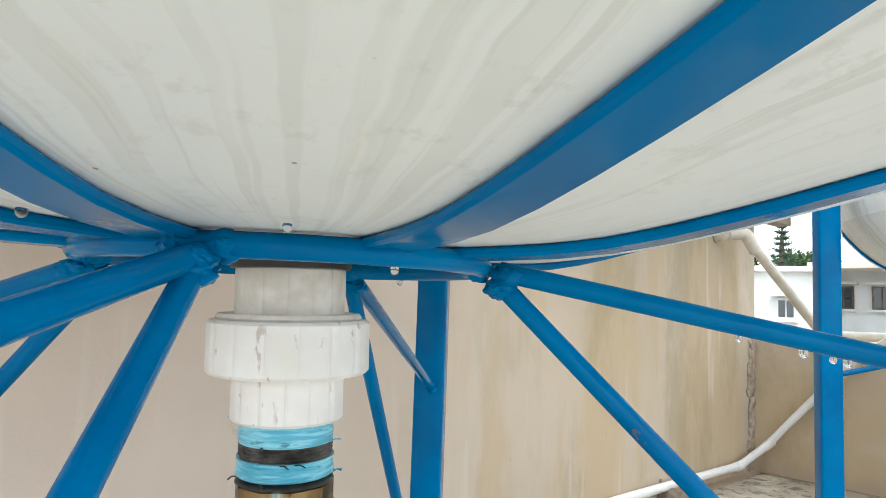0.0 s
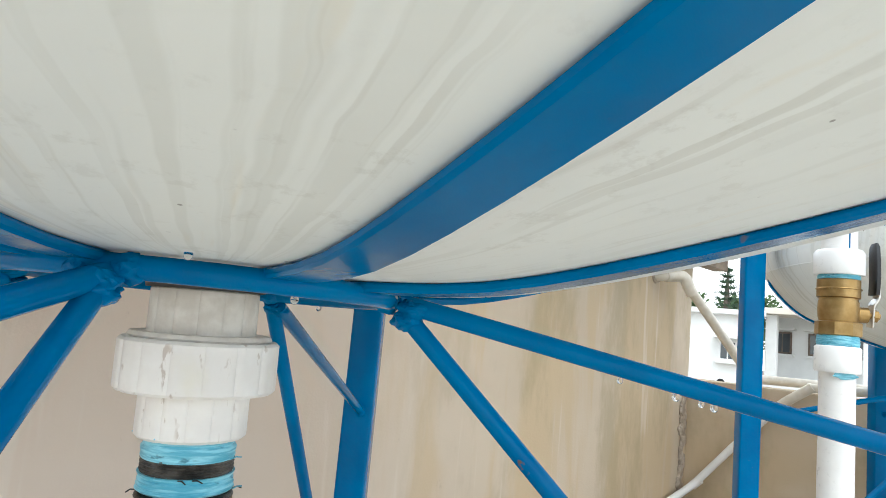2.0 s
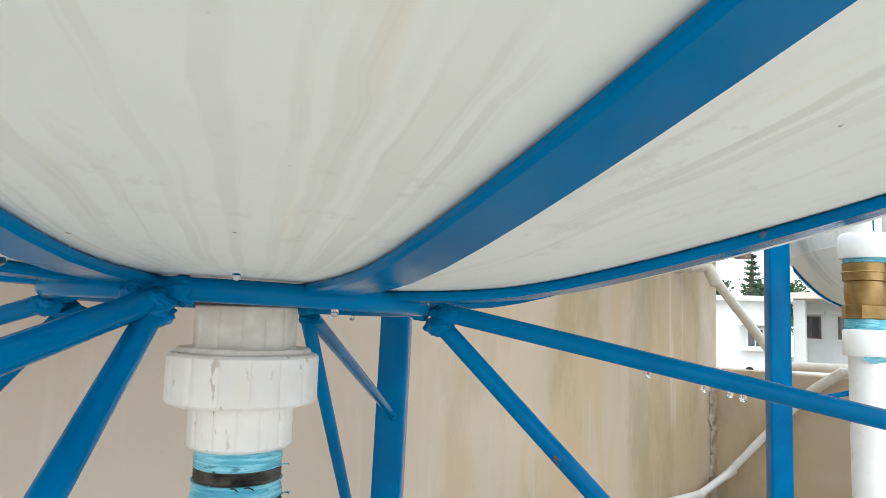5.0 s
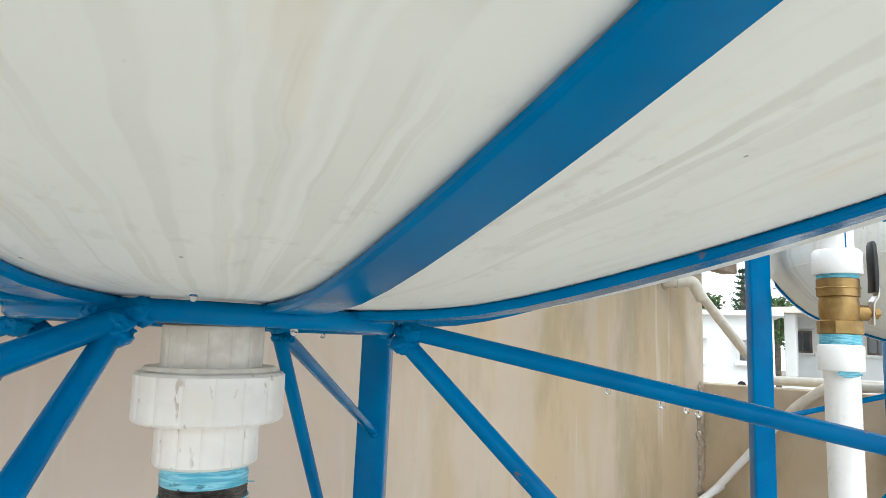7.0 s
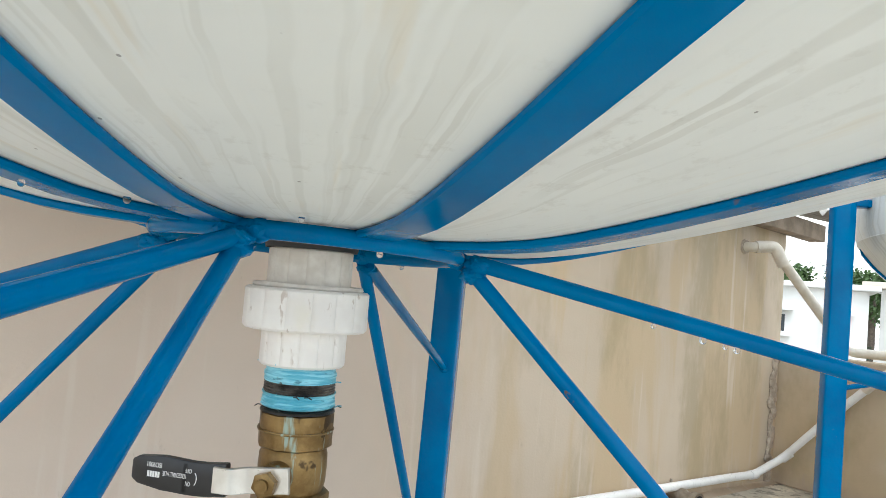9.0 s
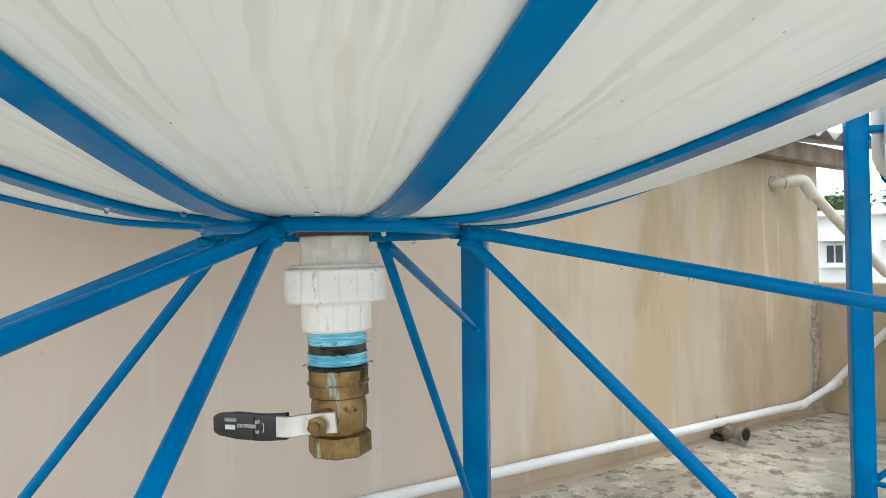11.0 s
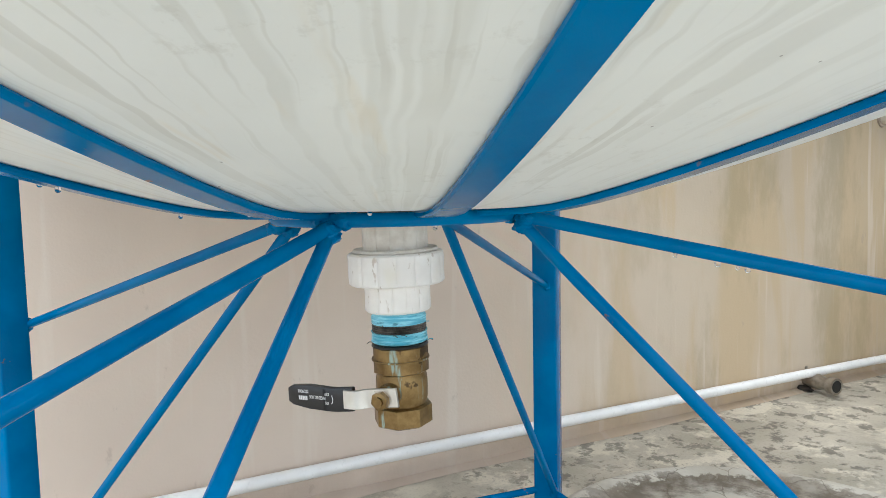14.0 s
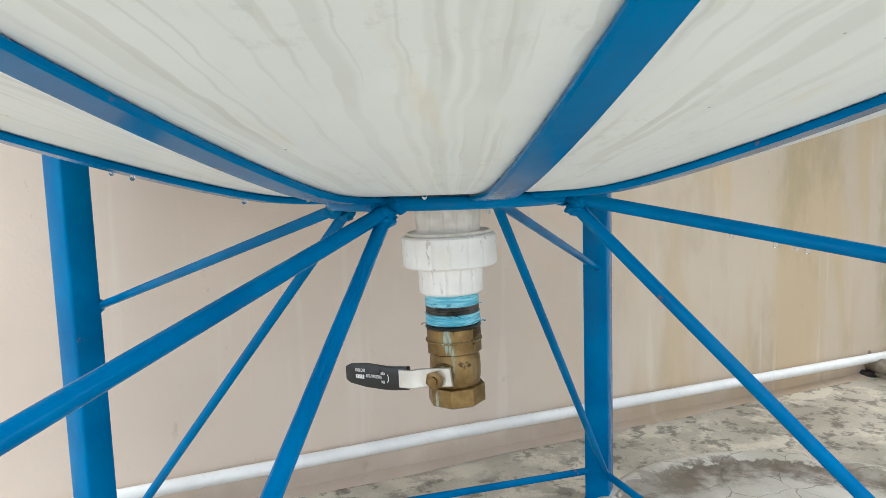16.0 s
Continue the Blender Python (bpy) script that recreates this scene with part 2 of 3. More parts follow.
def make_brass():
    s = Shader("tarnished_brass")
    n, f = s.noise(45, 6, None, 0.65), s.noise(160, 3)
    col = s.mix(s.step(n, 0.35, 0.65), (0.17, 0.108, 0.042), (0.28, 0.19, 0.08))
    run = s.math("MULTIPLY", s.step(s.noise(1.0, 4, s.stretch(90, 90, 14)), 0.62, 0.7), 0.8)
    col = s.mix(run, col, (0.30, 0.42, 0.38))
    top = s.step(s.xyz()[2], 0.030, 0.050)
    dark = s.step(s.math("ADD", s.noise(28, 4), s.math("MULTIPLY", top, 0.17)), 0.62, 0.66)
    col = s.mix(s.math("MULTIPLY", dark, 0.8), col, (0.035, 0.022, 0.015))
    s.bump(s.math("ADD", n, s.math("MULTIPLY", f, 0.4)), 0.35, 0.0012)
    return s.done(col, s.math("MULTIPLY_ADD", n, 0.35, 0.22), s.math("SUBTRACT", 0.85, run))


def make_tape():
    s = Shader("cyan_thread_tape")
    f = s.noise(1.0, 4, s.stretch(40, 40, 420))
    g = s.noise(1.0, 3, s.stretch(70, 70, 160))
    col = s.mix(s.step(f, 0.4, 0.62), (0.09, 0.38, 0.52), (0.27, 0.62, 0.74))
    col = s.mix(s.step(g, 0.6, 0.72), col, (0.05, 0.2, 0.28))
    s.bump(f, 0.6, 0.0015)
    return s.done(col, 0.42)


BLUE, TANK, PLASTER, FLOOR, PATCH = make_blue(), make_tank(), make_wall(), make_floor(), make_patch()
PVC, BRASS, TAPE = make_pvc(), make_brass(), make_tape()
DULL_PVC = plain("dusty_grey_pvc", (0.60, 0.56, 0.51), (0.72, 0.69, 0.645), 0.5, 60, 0.15)
CLEAN_PVC = plain("clean_white_pvc", (0.80, 0.79, 0.77), (0.87, 0.86, 0.84), 0.3, 10, 0.05)
OLD_PVC = plain("yellowed_pvc", (0.66, 0.60, 0.50), (0.75, 0.70, 0.61), 0.4, 25)
CEMENT = plain("grey_mortar", (0.34, 0.28, 0.22), (0.52, 0.44, 0.35), 0.85, 30, 0.9)
SEALANT = plain("black_sealant", (0.008, 0.007, 0.006), (0.03, 0.022, 0.016), 0.35, 60, 0.6)
THREAD = plain("sealant_smeared_thread", (0.008, 0.007, 0.006), (0.13, 0.115, 0.10), 0.5, 60, 0.6)
RUBBER = plain("black_rubber", (0.012, 0.012, 0.013), (0.02, 0.02, 0.02), 0.5, 40)
SLEEVE = plain("black_vinyl_sleeve", (0.010, 0.010, 0.012), (0.018, 0.018, 0.02), 0.38, 30, 0.08)
ZINC = plain("zinc_plated_steel", (0.62, 0.60, 0.57), (0.72, 0.71, 0.69), 0.32, 40, 0.15, 0.9)
BRASS_NEW = plain("new_brass", (0.31, 0.195, 0.07), (0.43, 0.29, 0.12), 0.34, 40, 0.25, 0.85)
PRINT = plain("pale_print", (0.62, 0.62, 0.62), (0.75, 0.75, 0.75), 0.6, 90, 0.02)
TIMBER = plain("weathered_timber", (0.20, 0.15, 0.10), (0.33, 0.25, 0.18), 0.8, 14, 0.4)
SHEET = plain("grey_roof_sheet", (0.27, 0.25, 0.22), (0.40, 0.37, 0.33), 0.75, 9, 0.3)
GREYMETAL = plain("dull_steel", (0.24, 0.20, 0.16), (0.40, 0.36, 0.30), 0.42, 30, 0.3, 0.7)
BLACK = plain("dark_bore", (0.006, 0.006, 0.006), (0.012, 0.012, 0.012), 0.7, 30)
WHITEWASH = plain("white_house_paint", (0.74, 0.74, 0.72), (0.84, 0.84, 0.82), 0.8, 0.7, 0.1)
CREAMWASH = plain("cream_house_paint", (0.58, 0.52, 0.43), (0.68, 0.62, 0.53), 0.8, 0.8, 0.1)
FRAMEWOOD = plain("brown_window_frame", (0.10, 0.07, 0.05), (0.17, 0.12, 0.09), 0.6, 4)
BARK = plain("grey_bark", (0.09, 0.07, 0.055), (0.16, 0.13, 0.1), 0.9, 6, 0.5)
NEEDLES = plain("dark_needles", (0.018, 0.045, 0.022), (0.04, 0.085, 0.035), 0.7, 1.2, 0.1)
LEAVES = plain("green_leaves", (0.05, 0.10, 0.025), (0.10, 0.16, 0.05), 0.6, 1.0, 0.1)
EARTH = plain("town_ground", (0.16, 0.14, 0.11), (0.26, 0.23, 0.18), 0.9, 0.05, 0.1)
glass = Shader("window_glass")
GLASS = glass.done((0.05, 0.06, 0.07), 0.08)
GLASS.node_tree.nodes["Principled BSDF"].inputs["Specular IOR Level"].default_value = 0.8
water = Shader("clear_water")
WATER = water.done((1.0, 1.0, 1.0), 0.0)
WATER.node_tree.nodes["Principled BSDF"].inputs["Transmission Weight"].default_value = 1.0
WATER.node_tree.nodes["Principled BSDF"].inputs["IOR"].default_value = 1.33


# ---- mesh helpers ----
def thing(name, m, label, category, group="", kind=""):
    ob = new(name)
    ob.matrix_world = m
    ob.empty_display_size = 0.05
    return tagged(ob, label, category, group, kind)


def as_mesh(name, bm, material, smooth=40):
    me = bpy.data.meshes.new(name)
    bmesh.ops.recalc_face_normals(bm, faces=bm.faces)
    if smooth:
        lim = radians(smooth)
        for f in bm.faces:
            f.smooth = True
        for e in bm.edges:
            if len(e.link_faces) == 2 and e.calc_face_angle(0) > lim:
                e.smooth = False
    bm.to_mesh(me)
    bm.free()
    for m in (material if isinstance(material, (list, tuple)) else [material]):
        me.materials.append(m)
    return me


def part(name, bm, material, parent, label="", smooth=40, kind=""):
    ob = new(name, as_mesh(name, bm, material, smooth))
    ob.parent = parent
    return tagged(ob, label, kind=kind)


def solid(name, bm, material, m, label, category, group="", kind="", smooth=40):
    ob = new(name, as_mesh(name, bm, material, smooth))
    ob.matrix_world = m
    return tagged(ob, label, category, group, kind)


def frame_to(p, d):
    return Matrix.Translation(p) @ Vector(d).to_track_quat("Z", "Y").to_matrix().to_4x4()


def add_tube(bm, points, radius, sides=16, caps=True):
    """A round bar along a polyline; radius may be one number or one for each point."""
    pts = [Vector(p) for p in points]
    rad = radius if isinstance(radius, (list, tuple)) else [radius] * len(pts)
    t0 = (pts[1] - pts[0]).normalized()
    side = t0.cross(Vector((0, 0, 1)) if abs(t0.z) < 0.9 else Vector((1, 0, 0))).normalized()
    rings = []
    for i, p in enumerate(pts):
        a, b = pts[max(i - 1, 0)], pts[min(i + 1, len(pts) - 1)]
        t = (b - a).normalized()
        side = (side - t * side.dot(t)).normalized()
        up = t.cross(side)
        rings.append([bm.verts.new(p + rad[i] * (math.cos(k) * side + math.sin(k) * up)) for k in np.linspace(0, 2 * math.pi, sides, endpoint=False)])
    for r0, r1 in zip(rings, rings[1:]):
        for k in range(sides):
            bm.faces.new((r0[k], r0[(k + 1) % sides], r1[(k + 1) % sides], r1[k]))
    if caps:
        bm.faces.new(rings[0]), bm.faces.new(rings[-1])
    return bm


def tube(points, radius, sides=16):
    return add_tube(bmesh.new(), points, radius, sides)


def bend(points, radius, steps=6):
    """Round the corners of a polyline."""
    pts = [Vector(p) for p in points]
    out = [pts[0]]
    for a, b, c in zip(pts, pts[1:], pts[2:]):
        u, v = (a - b).normalized(), (c - b).normalized()
        p, q = b + u * radius, b + v * radius
        for k in range(steps + 1):
            w = k / steps
            out.append((1 - w) ** 2 * p + 2 * w * (1 - w) * b + w * w * q)
    return out + [pts[-1]]


def lathe(profile, sides=48, bm=None):
    """Profile of (radius, z), turned about z; closed where the radius is nought."""
    bm = bm or bmesh.new()
    rings = []
    for r, z in profile:
        if r < 1e-6:
            rings.append([bm.verts.new((0, 0, z))])
        else:
            rings.append([bm.verts.new((r * math.cos(a), r * math.sin(a), z)) for a in np.linspace(0, 2 * math.pi, sides, endpoint=False)])
    for r0, r1 in zip(rings, rings[1:]):
        for k in range(sides):
            q = [r0[k % len(r0)], r0[(k + 1) % len(r0)], r1[(k + 1) % len(r1)], r1[k % len(r1)]]
            q = [v for i, v in enumerate(q) if v not in q[:i]]
            if len(q) > 2:
                bm.faces.new(q)
    return bm


def add_box(bm, lo, hi, bevel=0.0):
    lo, hi = Vector(lo), Vector(hi)
    r = bmesh.ops.create_cube(bm, size=1, matrix=Matrix.Translation((lo + hi) / 2) @ Matrix.Diagonal((*(hi - lo), 1)))
    if bevel:
        edges = {e for v in r["verts"] for e in v.link_edges}
        bmesh.ops.bevel(bm, geom=list(edges), offset=bevel, segments=2, affect="EDGES", profile=0.5)
    return bm


def box(lo, hi, bevel=0.0):
    return add_box(bmesh.new(), lo, hi, bevel)


def sweep(points, normals, width, thick, rounding=0.002):
    """A flat bar along points, lying flat on the normals, with softened edges."""
    bm = bmesh.new()
    w, h, e = width / 2, thick, rounding
    section = [(-w + e, 0), (w - e, 0), (w, e), (w, h - e), (w - e, h), (-w + e, h), (-w, h - e), (-w, e)]
    rings = []
    for i, (p, n) in enumerate(zip(points, normals)):
        t = (points[min(i + 1, len(points) - 1)] - points[max(i - 1, 0)]).normalized()
        n = (n - t * n.dot(t)).normalized()
        b = t.cross(n)
        rings.append([bm.verts.new(p + b * x + n * y) for x, y in section])
    for r0, r1 in zip(rings, rings[1:]):
        for k in range(8):
            bm.faces.new((r0[k], r0[(k + 1) % 8], r1[(k + 1) % 8], r1[k]))
    bm.faces.new(rings[0]), bm.faces.new(rings[-1])
    return bm


def blob(p, size, seed, squash=(1, 1, 1)):
    """A lumpy bead of weld."""
    bm = bmesh.new()
    bmesh.ops.create_icosphere(bm, subdivisions=4, radius=1)
    for v in bm.verts:
        k = 1 + 0.30 * noise.noise(v.co * 1.6 + Vector((seed * 3.1, seed, 0))) + 0.13 * noise.noise(v.co * 5 + Vector((seed, 0, 2)))
        v.co = Vector(p) + Vector([c * size * k * q for c, q in zip(v.co, squash)])
    return bm


# ---- the plan ----
CX, CY = -0.084, 0.461           # the tank's axis
TA, CONE_Z = 0.72, 0.8495   # tank: radius, and height of its coned bottom at 0.262 m; its middle is flat at FLAT_Z
FLAT_Z = 0.8405
RING_R, RING_Z, BAR = 0.140, 0.8335, 0.0074
FZ = 0.085                       # height of the roof floor
WALL_FOOT = Vector((-0.694, 1.083))
WALL = Matrix.Translation((WALL_FOOT.x, WALL_FOOT.y, FZ)) @ pose(0, 0, 0, 0, 0, 45)  # x along the wall, y into it
CORNER, PARAPET_H, WALL_H = 2.90, 0.608, 1.165



def polar(r, deg, z):
    return Vector((r * math.cos(radians(deg)), r * math.sin(radians(deg)), z))


def dish(r):
    z = CONE_Z + 0.25 * (r - 0.262) + 0.2 * (r - 0.262) ** 2 + 4.0 * max(0.0, r - 0.58) ** 2
    return 0.5 * (z + FLAT_Z + math.sqrt((z - FLAT_Z) ** 2 + 0.011 ** 2))


def dish_normal(r, deg):
    dz = (dish(r + 0.002) - dish(r - 0.002)) / 0.004 if r < TA - 0.003 else 30.0
    return (polar(dz, deg, 0) + Vector((0, 0, -1))).normalized()


# ---- setting ----
def setting():
    floor = box((-7, -7, -0.3), (7, 7, 0.0))
    bmesh.ops.subdivide_edges(floor, edges=floor.edges[:], cuts=20, use_grid_fill=True)
    solid("floor", floor, FLOOR, WALL @ pose(CORNER + 0.15 - 7, -6.98, 0), "weathered stained cement roof floor", "floor", kind="structure", smooth=0)
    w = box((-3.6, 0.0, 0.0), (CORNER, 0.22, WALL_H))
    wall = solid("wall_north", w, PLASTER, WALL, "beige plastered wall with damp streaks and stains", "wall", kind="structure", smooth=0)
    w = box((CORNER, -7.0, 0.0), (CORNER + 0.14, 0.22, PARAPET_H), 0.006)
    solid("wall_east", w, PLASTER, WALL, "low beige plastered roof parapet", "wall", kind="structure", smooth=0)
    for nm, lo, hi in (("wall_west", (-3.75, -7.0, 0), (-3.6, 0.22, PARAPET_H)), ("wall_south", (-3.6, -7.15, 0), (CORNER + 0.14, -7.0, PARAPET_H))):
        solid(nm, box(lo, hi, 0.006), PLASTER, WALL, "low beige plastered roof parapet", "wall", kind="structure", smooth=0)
    # rough mortar strip up the corner, under the parapet's top
    bm = bmesh.new()
    rnd = random.Random(5)
    for k in range(26):
        z = 0.03 + k * 0.0225
        add = blob((CORNER - 0.035 - rnd.random() * 0.03, -0.004, z), 0.022 + 0.012 * rnd.random(), k, (0.9, 0.30, 0.9))
        me = bpy.data.meshes.new("t")
        add.to_mesh(me)
        add.free()
        bm.from_mesh(me)
        bpy.data.meshes.remove(me)
    part("mortar_strip", bm, CEMENT, wall, "rough grey mortar patching")
    # sloped skirting of cement where wall meets floor
    bm = bmesh.new()
    rows = []
    for k in range(120):
        x = -3.6 + (CORNER + 3.6) * k / 119
        d = 0.03 + 0.012 * noise.noise(Vector((x * 3, 0, 0)))
        h = 0.014 + 0.006 * noise.noise(Vector((x * 4, 5, 0)))
        rows.append([bm.verts.new((x, 0.001, h)), bm.verts.new((x, -d * 0.5, h * 0.55)), bm.verts.new((x, -d, 0.001))])
    for a, b in zip(rows, rows[1:]):
        for k in range(2):
            bm.faces.new((a[k], a[k + 1], b[k + 1], b[k]))
    solid("skirting", bm, PLASTER, WALL, "sloped stained cement fillet along the wall foot", "skirting", kind="structure")
    # round screed patch with a raised rim
    prof = [(0, 0.010), (0.42, 0.010), (0.44, 0.014), (0.47, 0.022), (0.49, 0.024), (0.505, 0.018), (0.52, 0.0)]
    solid("screed_patch", lathe(prof, 72), PATCH, pose(0.47, 1.125, FZ), "round cracked grey cement patch on the floor", "floor patch", kind="structure")
    # eave: timber plate and corrugated sheet over the wall's top
    roof = thing("roof", WALL, "corrugated grey sheet roof on a weathered timber plate", "roof", kind="structure")
    part("timber_plate", box((-3.6, -0.075, WALL_H - 0.005), (CORNER + 0.25, 0.0, WALL_H + 0.075), 0.004), TIMBER, roof)
    bm = bmesh.new()
    cols = []
    for k in range(700):
        x = -3.7 + (CORNER + 0.42 + 3.7) * k / 699
        dz = 0.017 * math.sin(x * 2 * math.pi / 0.146)
        cols.append([bm.verts.new((x, y, WALL_H + 0.10 + 0.27 * (y + 0.16) + dz + o)) for y, o in ((-0.16, 0), (2.6, 0), (2.6, 0.006), (-0.16, 0.006))])
    for a, b in zip(cols, cols[1:]):
        for k in range(4):
            bm.faces.new((a[k], a[(k + 1) % 4], b[(k + 1) % 4], b[k]))
    part("roof_sheet", bm, SHEET, roof)


setting()

# ---- stand ----
LEGS = ((86.0, 0.782), (172.7, 0.797), (-90.6, 0.797), (-5.0, 0.797))
LEG_W, LEG_TOP, TIE_Z = 0.0280, 1.44, 0.160
# for each leg: (radius, azimuth, height) of both ends of its upper and of its lower strut
UPPER = (((0.147, 81.5, 0.823), (0.759, 85.6, 0.649)), ((0.146, 189.5, 0.825), (0.786, 170.3, 0.642)),
         ((0.147, -92.8, 0.827), (0.770, -94.8, 0.664)), ((0.154, 5.5, 0.832), (0.772, -4.5, 0.711)))
LOWER = (((0.148, 84.4, 0.827), (0.755, 84.2, 0.160)), ((0.140, 180.5, 0.823), (0.772, 173.2, 0.160)),
         ((0.147, -93.0, 0.823), (0.775, -84.5, 0.372)), ((0.152, 6.9, 0.826), (0.772, -6.0, 0.211)))
# azimuth, and how far the strap passes beside the axis
STRAPS = ((-89.5, -0.0265), (-59.3, 0.0155), (-24.0, 0.0), (33.0, 0.0), (62.0, 0.0), (90.0, 0.0), (122.0, 0.0), (156.0, 0.0), (-156.0, 0.0), (-118.0, 0.0))


def square_tube(p, deg, w, z0, z1):
    bm = box((-w, -w, z0), (w, w, z1))
    bmesh.ops.bevel(bm, geom=[e for e in bm.edges if abs(e.verts[0].co.z - e.verts[1].co.z) > 0.1], offset=0.005, segments=3, affect="EDGES", profile=0.5)
    bmesh.ops.transform(bm, matrix=Matrix.Translation((p.x, p.y, 0)) @ pose(0, 0, 0, 0, 0, deg), verts=bm.verts)
    return bm


def make_stand(m):
    stand = thing("tank_stand", m, "blue painted welded steel stand with dripping struts", "tank stand", "tank stands")
    ring = [polar(RING_R, a, RING_Z) for a in np.linspace(0, 360, 73)]
    part("ring", tube(ring, BAR, 14), BLUE, stand)
    feet = [polar(r, a, 0) for a, r in LEGS]
    for i, (a, r) in enumerate(LEGS):
        leg = part("leg", square_tube(feet[i], a, LEG_W, FZ + 0.008, LEG_TOP), BLUE, stand)
        f = feet[i]
        plate = box((-0.031, -0.031, FZ), (0.031, 0.031, FZ + 0.008), 0.002)
        bmesh.ops.transform(plate, matrix=Matrix.Translation(f) @ pose(0, 0, 0, 0, 0, a), verts=plate.verts)
        part("base_plate", plate, BLUE, leg)
        for nm, ((r0, a0, z0), (r1, a1, z1)), rad in (("upper_strut", UPPER[i], 0.0076), ("lower_strut", LOWER[i], 0.0074)):
            hub, end = polar(r0, a0, z0), polar(r1, a1, z1)
            way = (end - hub).normalized()
            part(nm, tube([hub, end], rad), BLUE, stand)
            part("weld", blob(hub + way * 0.006 - Vector((0, 0, 0.002)), 0.0092 if i else 0.0062, len(nm) + i * 3 + z1, (1.35, 1.35, 0.9)), BLUE, stand)
            part("weld", blob(end, 0.0112, i + 17 + z1, (1, 1, 1.05)), BLUE, stand)
        g = feet[(i + 1) % 4]
        d = (g - f).normalized()
        part("tie_bar", tube([f + d * LEG_W + Vector((0, 0, TIE_Z)), g - d * LEG_W + Vector((0, 0, TIE_Z))], 0.0080), BLUE, stand)
        b = box((-0.012, -0.02, 1.165), (0.16, 0.02, 1.185), 0.002)
        bmesh.ops.transform(b, matrix=Matrix.Translation((f.x, f.y, 0)) @ pose(0, 0, 0, 0, 0, a + 180), verts=b.verts)
        part("bracket", b, BLUE, stand)
    for k, a in enumerate((-88.0, -99.0, 8.0, 188.0, 84.0)):
        part("weld", blob(polar(RING_R, a, RING_Z - 0.001), 0.0086, 40 + k, (1.25, 1.25, 1.0)), BLUE, stand)
    for a, off in STRAPS:
        side = polar(off, a + 90, 0)
        pts, nrm = [], []
        for k in range(27):
            p = polar(0.128 + (0.70 - 0.128) * math.sin(radians(90 * k / 26)), a, 0) + side
            q, az = math.hypot(p.x, p.y), math.degrees(math.atan2(p.y, p.x))
            nrm.append(dish_normal(q, az))
            pts.append(Vector((p.x, p.y, dish(q))) + nrm[-1] * 0.0005)
        for z in (1.2, 1.28, 1.36, 1.44):
            pts.append(polar(TA + 0.014, a, z) + side)
            nrm.append(polar(1, a, 0))
        part("strap", sweep(pts, nrm, 0.0310, 0.0065, 0.0018), BLUE, stand)
    hoop = [polar(TA + 0.023, a, 1.40) for a in np.linspace(0, 360, 97)]
    part("hoop", sweep(hoop, [polar(1, a, 0) for a in np.linspace(0, 360, 97)], 0.045, 0.010), BLUE, stand)
    return stand


def make_tank_body(m):
    tank = thing("water_tank", m, "white plastic water tank with grey rain streaks on its dished bottom", "water tank", "water tanks")
    radii = [0.0] + [TA * k / 60 for k in range(8, 61)]
    top = dish(TA)
    bottom = [(r, dish(r)) for r in radii]
    part("dished_bottom", lathe(bottom + [(TA - 0.006, top + 0.004)], 128), TANK, tank, smooth=50)
    side = [(TA - 0.003, top - 0.002), (TA + 0.010, top + 0.03), (TA + 0.012, 1.5), (TA + 0.004, 1.515), (TA + 0.004, 1.535), (TA + 0.012, 1.55), (TA + 0.012, 1.85)]
    side += [(TA * math.cos(radians(90 * k / 16)), 1.85 + 0.26 * math.sin(radians(90 * k / 16))) for k in range(1, 13)]
    part("shell", lathe(side, 128), TANK, tank, smooth=50)
    part("lid", lathe([(0, 2.06), (0.29, 2.06), (0.30, 2.08), (0.29, 2.13), (0.1, 2.15), (0, 2.15)], 48), TANK, tank)
    return tank


stand = make_stand(pose(CX, CY, 0))
tank = make_tank_body(pose(CX, CY, 0))
SECOND = pose(1.805, 1.735, 0)
copy_thing(stand, SECOND)
copy_thing(tank, SECOND)

# ---- drain fitting under the tank ----
def ribbed(r, z0, z1, ribs, depth, edge=0.003):
    """A round moulding with flat ribs round it."""
    bm = bmesh.new()
    rows = []
    n = ribs * 8
    for z, k in ((z0, r - edge), (z0 + edge, r), (z1 - edge, r), (z1, r - edge)):
        ring = []
        for i in range(n):
            a = 2 * math.pi * i / n
            rr = k - (depth if i % 8 == 0 else 0.0)
            ring.append(bm.verts.new((rr * math.cos(a), rr * math.sin(a), z)))
        rows.append(ring)
    for a, b in zip(rows, rows[1:]):
        for i in range(n):
            bm.faces.new((a[i], a[(i + 1) % n], b[(i + 1) % n], b[i]))
    bm.faces.new(rows[0]), bm.faces.new(rows[-1])
    return bm


# the fitting hangs a little out of plumb
HANG = Matrix.Translation((CX, CY, 0.83)) @ pose(0, 0, 0, 1.2, -0.9, 0) @ Matrix.Translation((0, 0, -0.83))


